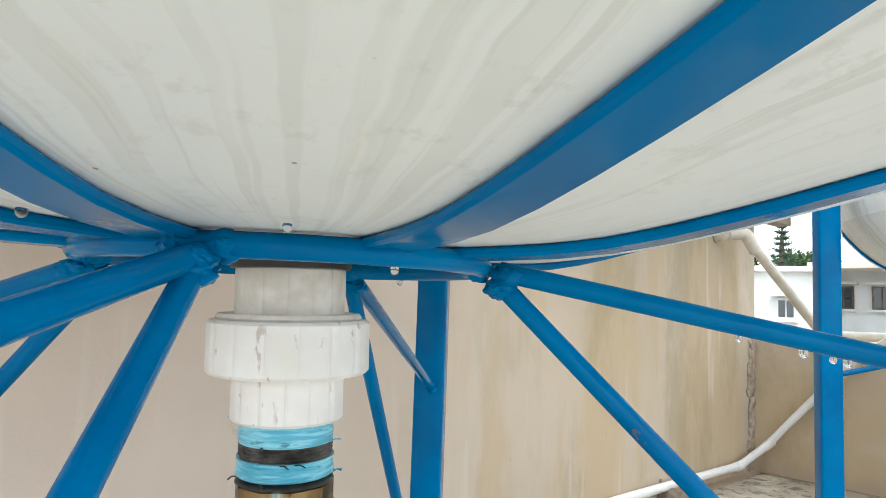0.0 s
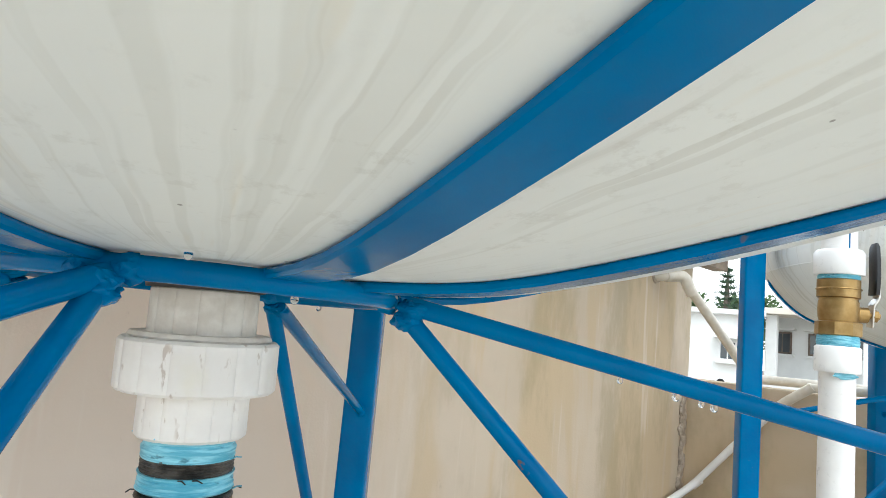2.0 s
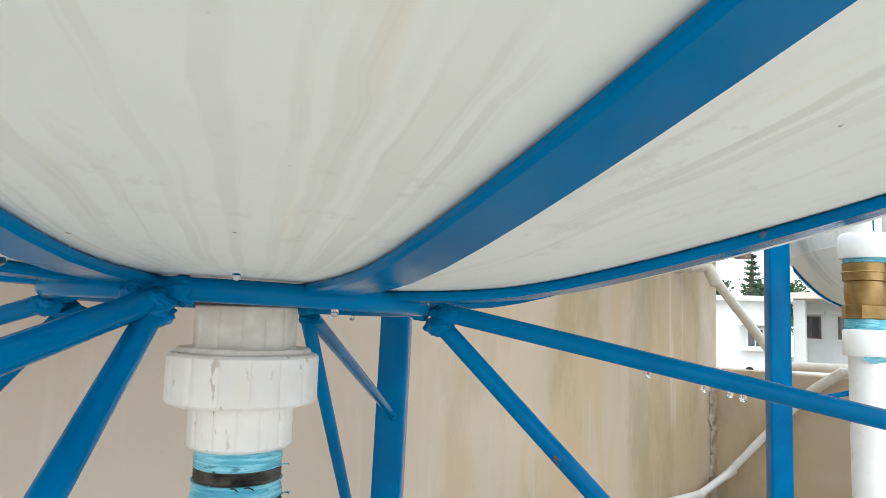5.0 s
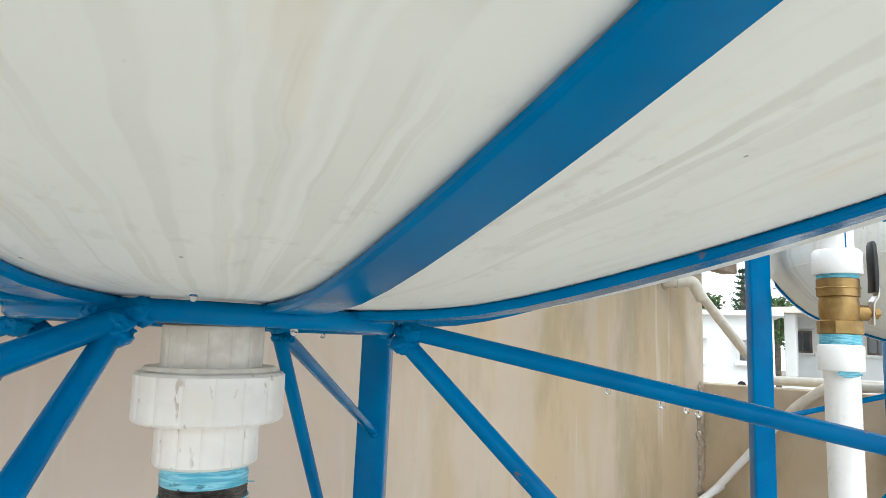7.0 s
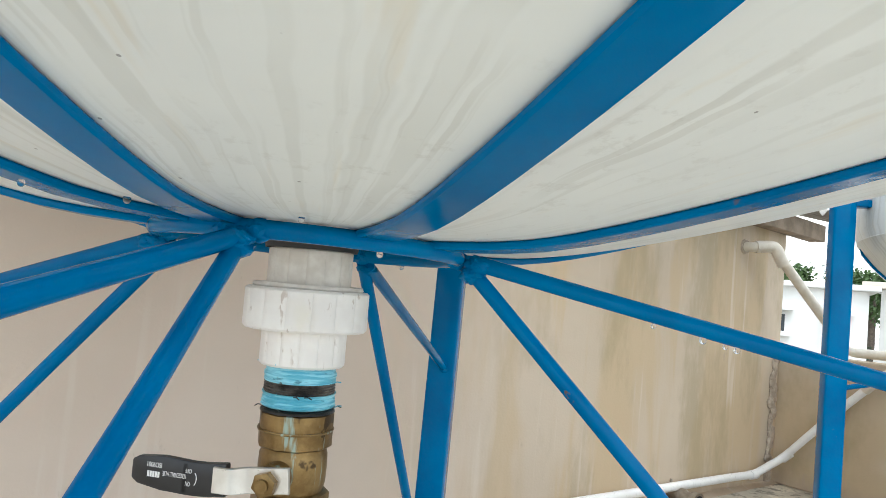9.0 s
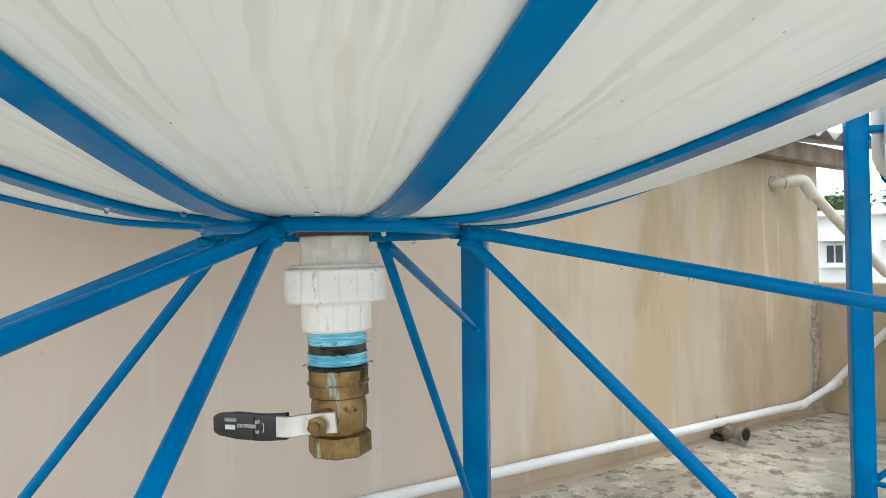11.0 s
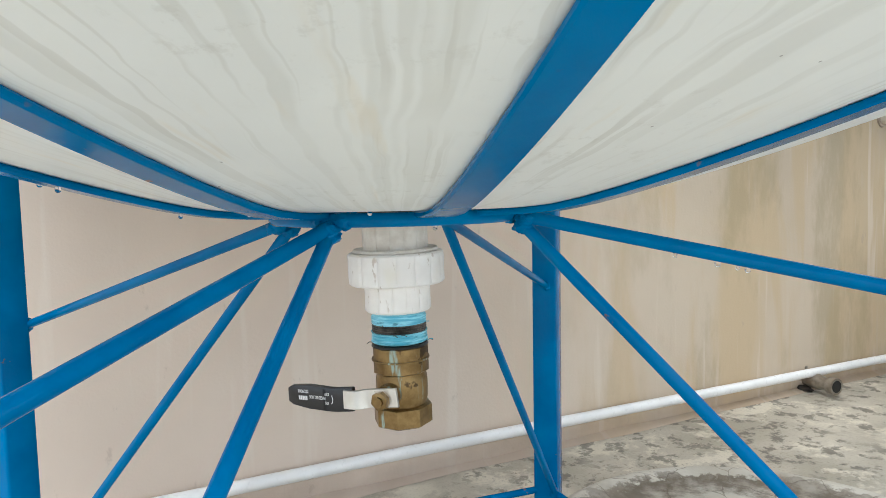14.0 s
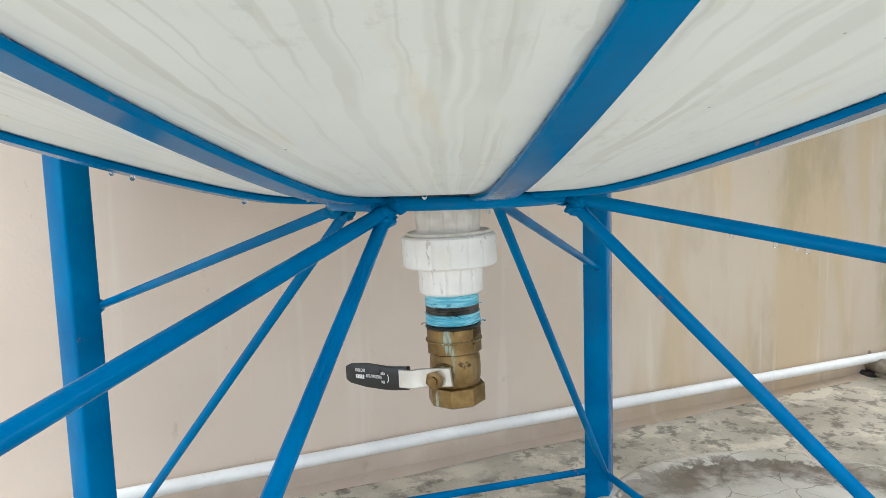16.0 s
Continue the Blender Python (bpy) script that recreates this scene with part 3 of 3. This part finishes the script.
def make_drain():
    drain = thing("drain_union", HANG @ Matrix.Translation((0, 0, -0.0607)) @ Matrix.Diagonal((1.06, 1.06, 1.075, 1)), "white pvc pipe union hanging from the tank bottom", "pipe fitting")
    part("gasket", lathe([(0, 0.839), (0.0410, 0.839), (0.0420, 0.831), (0.0410, 0.8268), (0, 0.8265)], 48), RUBBER, drain, "black rubber gasket")
    part("tail_piece", ribbed(0.0375, 0.79, 0.8270, 14, 0.0009, 0.001), DULL_PVC, drain, "dusty grey pvc tail")
    part("collar", lathe([(0, 0.796), (0.048, 0.7965), (0.0495, 0.794), (0.046, 0.790), (0, 0.790)], 48), DULL_PVC, drain)
    part("union_nut", ribbed(0.0550, 0.757, 0.7925, 16, 0.0012, 0.002), PVC, drain, "ribbed white union nut")
    part("adaptor", ribbed(0.0378, 0.7255, 0.758, 14, 0.0011, 0.002), PVC, drain)
    rnd = random.Random(3)
    for z0, z1 in ((0.7115, 0.727), (0.690, 0.7025)):
        prof = [(0, z0)]
        for k in range(9):
            prof.append((0.0305 + 0.0026 * rnd.random(), z0 + (z1 - z0) * k / 8))
        part("thread_tape", lathe(prof + [(0, z1)], 40), TAPE, drain, "frayed cyan thread tape")
    part("threaded_nipple", lathe([(0, 0.685)] + [(0.0305 + 0.0012 * (k % 2), 0.7005 + 0.0012 * k) for k in range(11)] + [(0, 0.715)], 40), THREAD, drain, "threads smeared with black sealant")
    for k in range(14):
        a = rnd.random() * 6.283
        z = rnd.choice((0.727, 0.7125, 0.702, 0.690))
        p = Vector((0.0325 * math.cos(a), 0.0325 * math.sin(a), z))
        q = p + Vector((0.008 * math.cos(a + 0.8), 0.008 * math.sin(a + 0.8), 0.004 * (rnd.random() - 0.6)))
        part("tape_fray", tube([p, (p + q) / 2 + Vector((0, 0, 0.001)), q], 0.0005, 5), rnd.choice((TAPE, SEALANT)), drain)
    return drain


def prism(r, z0, z1, sides, turn=0.0, bevel=0.0018):
    bm = lathe([(0, z0), (r - bevel * 1.5, z0), (r, z0 + bevel), (r, z1 - bevel), (r - bevel * 1.5, z1), (0, z1)], sides)
    bmesh.ops.rotate(bm, verts=bm.verts, matrix=Matrix.Rotation(turn, 3, "Z"))
    return bm


def text_mesh(body, size, width, material, parent, m):
    cu = bpy.data.curves.new("print", "FONT")
    cu.body, cu.size, cu.extrude, cu.align_x, cu.align_y = body, size, 0.00015, "CENTER", "CENTER"
    ob = bpy.data.objects.new("print", cu)
    scene.collection.objects.link(ob)
    dg = bpy.context.evaluated_depsgraph_get()
    me = bpy.data.meshes.new_from_object(ob.evaluated_get(dg))
    bpy.data.objects.remove(ob)
    xs = [v.co.x for v in me.vertices]
    me.transform(Matrix.Diagonal((width / (max(xs) - min(xs)), 1, 1, 1)))
    me.materials.clear()
    me.materials.append(material)
    out = new("print", me)
    out.parent = parent
    out.matrix_local = m
    return out


def make_valve(m, brass, label, handle_up=False, printed=True, drop=0.0):
    """A two-inch ball valve on the z axis; its stem points along -y, its lever along -x or up."""
    valve = thing("ball_valve", m, label, "ball valve", "ball valves")
    body = lathe([(r, z - drop) for r, z in ((0, -0.028), (0.0255, -0.028), (0.0275, -0.018), (0.0300, -0.006), (0.0305, 0.008), (0.0300, 0.018), (0.0285, 0.022), (0.0305, 0.030), (0.0305, 0.0335), (0, 0.0335))], 48)
    part("body", body, brass, valve)
    part("upper_collar", prism(0.0332, 0.024 - drop, 0.056 - drop, 10, 0.2), brass, valve)
    part("seam", lathe([(0, 0.0385 - drop), (0.0336, 0.0385 - drop), (0.0340, 0.0395 - drop), (0.0336, 0.0405 - drop), (0, 0.0405 - drop)], 40), brass, valve)
    part("lower_collar", prism(0.0345, -0.038 - drop, -0.014 - drop, 8, 0.26), brass, valve)
    part("bonnet", tube([(0, -0.02, 0), (0, -0.043, 0)], 0.013, 24), brass, valve)
    part("stem", tube([(0, -0.04, 0), (0, -0.062, 0)], 0.0055, 18), brass, valve)
    nut = prism(0.0105, -0.0035, 0.0045, 6, 0.3, 0.0008)
    bmesh.ops.transform(nut, matrix=pose(0, -0.0545, 0, 90, 0, 0), verts=nut.verts)
    part("stem_nut", nut, brass, valve)
    # plate: a step outward, then the straight grip
    line = bend([(0.019, -0.0485, 0.004), (-0.018, -0.0485, 0), (-0.029, -0.056, -0.001), (-0.044, -0.056, -0.001)], 0.005, 5)
    bm = sweep([Vector(p) for p in line], [Vector((0, -1, 0))] * len(line), 0.0215, 0.0035, 0.0008)
    grip = bend([(-0.034, -0.0535, -0.001), (-0.060, -0.0535, -0.004), (-0.080, -0.0535, -0.003), (-0.114, -0.0535, -0.002)], 0.012, 6)
    bm2 = bmesh.new()
    n = len(grip)
    rings = []
    for i, p in enumerate(grip):
        h = 0.0142 if i < n - 1 else 0.0115
        h *= 0.96 + 0.04 * (i / n)
        e = 0.0022
        rings.append([bm2.verts.new((p.x, p.y + dy, p.z + dz)) for dy, dz in ((-0.004, -h + e), (-0.004, h - e), (-0.0025, h), (0.0025, h), (0.004, h - e), (0.004, -h + e), (0.0025, -h), (-0.0025, -h))])
    tip = [bm2.verts.new((grip[-1].x - 0.006, v.co.y * 0.6 + (-0.0535) * 0.4, grip[-1].z + (v.co.z - grip[-1].z) * 0.72)) for v in rings[-1]]
    rings.append(tip)
    for a, b in zip(rings, rings[1:]):
        for k in range(8):
            bm2.faces.new((a[k], a[(k + 1) % 8], b[(k + 1) % 8], b[k]))
    bm2.faces.new(rings[0]), bm2.faces.new(rings[-1])
    turn = pose(0, 0, 0, 0, 90, 0) if handle_up else Matrix.Identity(4)
    for b in (bm, bm2):
        bmesh.ops.transform(b, matrix=turn, verts=b.verts)
    part("lever", bm, ZINC, valve, "bright zinc lever plate")
    sleeve = part("grip", bm2, SLEEVE, valve, "black vinyl grip with pale printing")
    if printed:
        face = -0.0577
        flip = lambda x, z: pose(x, face, z, 90, 180, 0)
        text_mesh("ISO9001", 0.0058, 0.0135, PRINT, sleeve, flip(-0.0985, 0.0042))
        text_mesh("FORGED BALL VALVE", 0.0056, 0.0215, PRINT, sleeve, flip(-0.0795, -0.0018))
        text_mesh("ON", 0.0052, 0.0042, PRINT, sleeve, flip(-0.0668, -0.0075))
        text_mesh("OFF", 0.0052, 0.0058, PRINT, sleeve, flip(-0.0668, 0.0030))
        bars = bmesh.new()
        for k in range(5):
            add_box(bars, (-0.1045 + k * 0.0024, face - 0.0001, -0.0062), (-0.1027 + k * 0.0024, face + 0.0002, -0.0014))
        part("print_bar", bars, PRINT, sleeve)
        arc = [(-0.0622 + 0.003 * math.cos(a), face, -0.003 + 0.0055 * math.sin(a)) for a in np.linspace(-1.1, 1.1, 9)]
        part("print_arc", tube(arc, 0.0004, 5), PRINT, sleeve)
    return valve


make_drain()
valve = make_valve(HANG @ pose(0, 0, 0.6225, 0, 0, -4) @ Matrix.Scale(1.055, 4), BRASS, "tarnished brass ball valve with black lever, shut", printed=True, drop=0.004)
seal = bmesh.new()
lathe([(0, 0.0), (0.0310, 0.0), (0.0325, -0.0012), (0.0333, -0.003), (0, -0.003)], 40, seal)
for v in seal.verts:
    if v.co.z < -0.005:
        v.co.z -= 0.006 * max(0, noise.noise(Vector((v.co.x * 70, v.co.y * 70, 4))))
bmesh.ops.translate(seal, verts=seal.verts, vec=(0, 0, 0.0545))
part("sealant", seal, SEALANT, valve, "smear of black sealant")


# ---- pipes along the wall and parapet ----
def make_wall_pipe():
    run = thing("waste_pipe", WALL, "white pvc pipe along the wall foot, rising over the parapet", "pipe")
    y = -0.032
    px = CORNER - 0.035
    low = bend([(-3.5, y, 0.090), (0.3, y, 0.093), (2.45, y, 0.070), (2.66, y, 0.064), (px - 0.01, y - 0.035, 0.132), (px, -0.245, 0.345), (px, -0.415, 0.53)], 0.05, 6)
    part("pipe", tube(low, 0.0165, 20), CLEAN_PVC, run)
    for p, d in (((2.65, y, 0.0645), (1, 0, 0.0)), ((px, y - 0.042, 0.140), (0, -0.62, 0.6))):
        bm = tube([(0, 0, -0.025), (0, 0, 0.025)], 0.0198, 20)
        bmesh.ops.transform(bm, matrix=frame_to(p, d), verts=bm.verts)
        part("coupling", bm, CLEAN_PVC, run)
    part("elbow", tube(bend([(px, -0.375, 0.487), (px, -0.43, 0.548), (px, -0.55, 0.635)], 0.04, 6), 0.0205, 20), OLD_PVC, run)
    part("outlet_pipe", tube([(px, -0.53, 0.63), (px + 0.06, -0.75, 0.637), (px + 0.1, -1.05, 0.64)], 0.0195, 20), OLD_PVC, run)

    vent = thing("overflow_pipe", WALL, "yellowed pvc pipe elbowed out of the wall and sloping down", "pipe")
    part("stub", tube(bend([(2.506, 0.02, 1.057), (2.506, -0.02, 1.057), (2.56, -0.06, 1.064)], 0.016, 4), 0.0215, 20), OLD_PVC, vent)
    part("elbow", tube(bend([(2.53, -0.04, 1.060), (2.60, -0.09, 1.070), (2.64, -0.115, 0.99)], 0.026, 8), 0.0265, 20), OLD_PVC, vent)
    part("pipe", tube(bend([(2.625, -0.105, 1.02), (CORNER + 0.05, -0.275, 0.640), (CORNER + 0.12, -0.38, 0.640)], 0.04, 6) + [Vector((CORNER + 0.36, -0.76, 0.64))], 0.0212, 20), OLD_PVC, vent)
    part("escutcheon", tube([(2.506, 0.002, 1.057), (2.504, -0.010, 1.057)], [0.034, 0.030], 24), CEMENT, vent, "rough mortar round the pipe")

    tap = thing("drain_tap", WALL @ pose(2.06, -0.04, 0.012, 0, 0, -82) @ Matrix.Scale(1.2, 4), "old steel tap stub lying at the wall foot", "tap")
    part("body", tube([(-0.10, 0.03, 0.022), (-0.05, 0.012, 0.026), (0.02, -0.006, 0.026), (0.03, -0.008, 0.026), (0.055, -0.014, 0.026)], [0.022, 0.024, 0.024, 0.019, 0.019], 20), GREYMETAL, tap)
    part("rim", tube([(0.05, -0.0128, 0.026), (0.072, -0.0185, 0.026)], 0.026, 24), GREYMETAL, tap)
    part("bore", tube([(0.066, -0.017, 0.026), (0.0729, -0.0187, 0.026)], 0.019, 20), BLACK, tap, "dark open bore")
    part("handle", tube([(-0.03, 0.005, 0.045), (-0.03, 0.003, 0.062), (-0.115, 0.028, 0.066)], 0.006, 10), GREYMETAL, tap)
    part("tar_smear", blob((-0.06, -0.01, -0.004), 0.042, 3, (1.3, 0.9, 0.34)), SEALANT, tap, "black tar smear")


make_wall_pipe()


# ---- the second tank's down pipe ----
DP_Z = 0.014


def make_down_pipe(x, y):
    m = pose(x, y, DP_Z)
    dp = thing("down_pipe", m, "new white pvc down pipe joined to a brass valve", "pipe")
    part("pipe", tube([(0, 0, FZ - DP_Z), (0, 0, 0.83)], 0.0300, 28), CLEAN_PVC, dp)
    part("adaptor", lathe([(0, 0.79), (0.0375, 0.79), (0.0385, 0.794), (0.0385, 0.835), (0.036, 0.838), (0, 0.838)], 32), CLEAN_PVC, dp)
    part("glue_run", blob((-0.004, -0.0295, 0.786), 0.012, 4, (1.8, 0.25, 0.55)), TAPE, dp, "cyan solvent drip")
    part("thread_tape", lathe([(0, 0.837), (0.0345, 0.837), (0.0355, 0.845), (0.0345, 0.857), (0, 0.857)], 32), TAPE, dp)
    part("thread_tape", lathe([(0, 0.961), (0.0345, 0.961), (0.0355, 0.965), (0.0345, 0.970), (0, 0.970)], 32), TAPE, dp)
    part("cap", lathe([(0, 0.969), (0.0415, 0.969), (0.0425, 0.972), (0.0425, 1.010), (0.038, 1.016), (0, 1.016)], 32), CLEAN_PVC, dp)
    part("riser", tube([(0, 0, 0.99), (0, 0, 1.075)], 0.0300, 28), CLEAN_PVC, dp)
    part("tee", tube([(0, 0, 1.065), (0, 0, 1.30)], 0.0365, 28), CLEAN_PVC, dp)
    part("branch", tube([(0, 0, 1.14), (0.42, 0.10, 1.12)], 0.033, 28), CLEAN_PVC, dp)
    part("branch_collar", tube([(0.15, 0.036, 1.133), (0.22, 0.052, 1.13)], 0.039, 28), CLEAN_PVC, dp)
    part("blue_line", box((-0.0012, -0.0306, 1.0), (0.0012, -0.0296, 1.065)), BLUE, dp, "thin blue print line")
    make_valve(pose(x, y, 0.899 + DP_Z, 0, 0, 80) @ Matrix.Scale(1.12, 4), BRASS_NEW, "new brass ball valve with black upright lever", handle_up=True, printed=False)


make_down_pipe(0.842, 1.155)


# ---- water drops under the struts ----
def make_drops():
    prof = [(0.0, 0.0026), (0.0020, 0.0024), (0.0027, 0.0012), (0.0028, -0.0003), (0.0024, -0.0018), (0.0014, -0.0029), (0.0, -0.0032)]
    me = as_mesh("water_drop", lathe(prof, 14), WATER)
    p, q = [polar(*e) for e in UPPER[3]]
    spots = [p.lerp(q, f) - Vector((0, 0, 0.0098)) for f in (0.272, 0.339, 0.369, 0.384)]
    rnd = random.Random(8)
    for az, q2 in ((-118.0, 0.26), (-118.0, 0.36), (-156.0, 0.40)):
        spots.append(polar(q2, az + 1.2, dish(q2) - 0.0095))
    for az, q2 in ((-75, 0.17), (-112, 0.2)):
        spots.append(polar(q2, az, dish(q2) - 0.0015))
    for az in (62.0, -50.0):
        spots.append(polar(RING_R, az, RING_Z - BAR - 0.0015))
    for s in spots:
        ob = new("water_drop", me)
        ob.matrix_world = pose(CX, CY, 0) @ Matrix.Translation(s) @ Matrix.Scale(rnd.uniform(0.8, 1.15), 4)
        tagged(ob, "clear hanging water drop under the blue steel", "water drop", "water drops")


make_drops()


# ---- the town beyond the parapet ----
def make_house(m, w, d, h, rows, cols, size, wall_mat, frame_mat, label, low=-14.0):
    """A plain flat-roofed block; rows: sill heights below the roof; size: a window's width and height."""
    house = thing("house", m, label, "house", "houses beyond the roof")
    part("wall", box((-w / 2, 0, low), (w / 2, d, h)), wall_mat, house, smooth=0)
    part("roof", box((-w / 2 - 0.25, -0.3, h), (w / 2 + 0.25, d + 0.3, h + 0.16), 0.02), wall_mat, house, smooth=0)
    ww, wh = size
    for drop in rows:
        z = h - drop
        for c in range(cols):
            x = -w / 2 + w * (c + 0.5) / cols
            win = part("window", box((x - ww / 2 - 0.06, -0.07, z - 0.06), (x + ww / 2 + 0.06, 0.0, z + wh + 0.06)), frame_mat, house, smooth=0)
            for k in range(2):
                part("pane", box((x - ww / 2 + k * (ww / 2 + 0.02), -0.085, z), (x - 0.02 + k * (ww / 2 + 0.02), -0.071, z + wh)), GLASS, win, smooth=0)
            part("sill", box((x - ww / 2 - 0.15, -0.28, z - 0.14), (x + ww / 2 + 0.15, -0.001, z - 0.065)), wall_mat, win, smooth=0)
            part("sunshade", box((x - ww / 2 - 0.2, -0.45, z + wh + 0.12), (x + ww / 2 + 0.2, -0.001, z + wh + 0.19)), wall_mat, win, smooth=0)
    return house


def add_balcony(house, w, z, depth, columns):
    """A balcony slab with parapet, and columns up to the slab above."""
    part("balcony_floor", box((-w / 2, -depth, z - 0.15), (w / 2, -0.002, z)), WHITEWASH, house, smooth=0)
    part("balcony_parapet", box((-w / 2, -depth, z), (w / 2, -depth + 0.12, z + 0.55)), WHITEWASH, house, smooth=0)
    for c in range(columns):
        x = -w / 2 + 0.3 + (w - 0.6) * c / (columns - 1)
        part("column", box((x - 0.17, -depth - 0.05, z + 0.551), (x + 0.17, -depth + 0.25, z + 2.55), 0.03), WHITEWASH, house, smooth=0)
    part("balcony_roof", box((-w / 2 - 0.3, -depth - 0.4, z + 2.551), (w / 2 + 0.3, -0.302, z + 2.75), 0.02), CREAMWASH, house, smooth=0)


def make_aircon(m):
    unit = thing("air_conditioner", m, "small white air conditioner on the house wall", "air conditioner")
    part("case", box((-0.4, -0.3, 0), (0.4, 0, 0.55), 0.02), WHITEWASH, unit)
    part("fan_grille", lathe([(0, 0.0), (0.2, 0.0), (0.2, 0.02), (0, 0.02)], 24), BLACK, unit).matrix_local = pose(-0.08, -0.3, 0.28, 90, 0, 0)


def make_conifer(m, h, label):
    tree = thing("conifer", m, label, "tree", "trees beyond the roof")
    part("trunk", tube([(0, 0, -14), (0, 0, h * 0.5), (0, 0, h)], [0.4, 0.2, 0.02], 10), BARK, tree)
    rnd = random.Random(11)
    bm = bmesh.new()
    for k in range(34):
        f = k / 34
        z = h - 0.15 - f * (h + 4)
        reach = 0.12 + 1.75 * f ** 0.75
        for j in range(9):
            a = j * 0.7 + k * 1.3 + rnd.uniform(-0.2, 0.2)
            L = reach * rnd.uniform(0.65, 1.1)
            n = max(6, int(L * 16))
            for s in range(n):
                t = (s + 0.5) / n
                c = Vector((math.cos(a) * L * t, math.sin(a) * L * t, z + 0.30 * L * t * t - 0.12 * L * t))
                for q in range(3):
                    d = Vector((math.cos(a) * 0.5 + rnd.gauss(0, 0.6), math.sin(a) * 0.5 + rnd.gauss(0, 0.6), rnd.gauss(0.1, 0.4))).normalized()
                    u, v = d * 0.09, d.orthogonal().normalized() * 0.022
                    bm.faces.new([bm.verts.new(c + u + e) for e in (-u, v, u, -v)])
    part("crown", bm, NEEDLES, tree, smooth=0)


def make_broadleaf(m, h, spread, label, seed):
    tree = thing("tree", m, label, "tree", "trees beyond the roof")
    rnd = random.Random(seed)
    part("trunk", tube([(0, 0, -14), (0.1, 0, h - spread * 1.2), (0.2, 0.1, h - spread * 0.4)], [0.35, 0.25, 0.08], 10), BARK, tree)
    bm = bmesh.new()
    for k in range(26):
        a, e = rnd.random() * 6.283, rnd.random()
        c = Vector((math.cos(a) * spread * rnd.uniform(0.1, 0.9), math.sin(a) * spread * rnd.uniform(0.1, 0.9), h - spread * (0.2 + 1.1 * e)))
        for j in range(150):
            p = c + Vector((rnd.gauss(0, 0.4), rnd.gauss(0, 0.4), rnd.gauss(0, 0.3))) * spread * 0.5
            n = Vector((rnd.gauss(0, 1), rnd.gauss(0, 1), rnd.gauss(0.6, 1))).normalized()
            u = n.orthogonal().normalized() * 0.15
            v = n.cross(u).normalized() * 0.08
            bm.faces.new([bm.verts.new(p + q) for q in (-u, v, u, -v)])
    part("crown", bm, LEAVES, tree, smooth=0)


def bearing(deg, dist, z=0.0, face=0.0):
    """A place so many degrees to the right of +y, and facing back."""
    a = radians(deg)
    return pose(0.1 + dist * math.sin(a), dist * math.cos(a), z, 0, 0, -deg + face)


white_house = make_house(bearing(20.6, 22), 4.6, 8, 2.1, (1.35, 4.1), 3, (0.40, 0.50), WHITEWASH, WHITEWASH, "white painted flat-roofed house with small windows")
villa = make_house(bearing(34.5, 25, 0, -5), 6.4, 8, 2.3, (1.15, 3.9), 6, (0.45, 0.62), WHITEWASH, FRAMEWOOD, "white villa with balconies, columns and brown windows")
add_balcony(villa, 6.0, -0.25, 1.6, 3)
add_balcony(villa, 6.0, -3.2, 1.6, 3)
make_house(bearing(14.5, 30, 0, 8), 8, 8, 2.6, (1.9, 4.8), 4, (1.2, 1.2), CREAMWASH, WHITEWASH, "cream painted house among trees")
make_house(bearing(46, 26, 0, -8), 9, 8, 1.6, (1.5, 4.3), 7, (0.55, 0.7), WHITEWASH, FRAMEWOOD, "white painted house with brown framed windows")
make_aircon(bearing(24.3, 21.99, -0.15) @ Matrix.Scale(0.6, 4))
make_conifer(bearing(24.4, 31), 4.7, "tall dark conifer behind white houses")
make_broadleaf(bearing(20.3, 40), 4.4, 1.6, "leafy green tree behind the houses", 2)
make_broadleaf(bearing(26.5, 44), 4.6, 2.0, "leafy green tree behind the houses", 3)
make_broadleaf(bearing(33, 46), 4.2, 2.6, "leafy green tree behind the houses", 4)
solid("ground", box((-900, -900, -14.3), (900, 900, -14.0)), EARTH, pose(0, 0, 0), "dusty town ground far below the roof", "ground", kind="structure", smooth=0)
low_block = box((-8.5, -8.8, -14.0), (CORNER + 0.14, 0.22, -0.3))
solid("building_block", low_block, CREAMWASH, WALL, "cream painted building carrying the flat roof", "building", kind="structure", smooth=0)
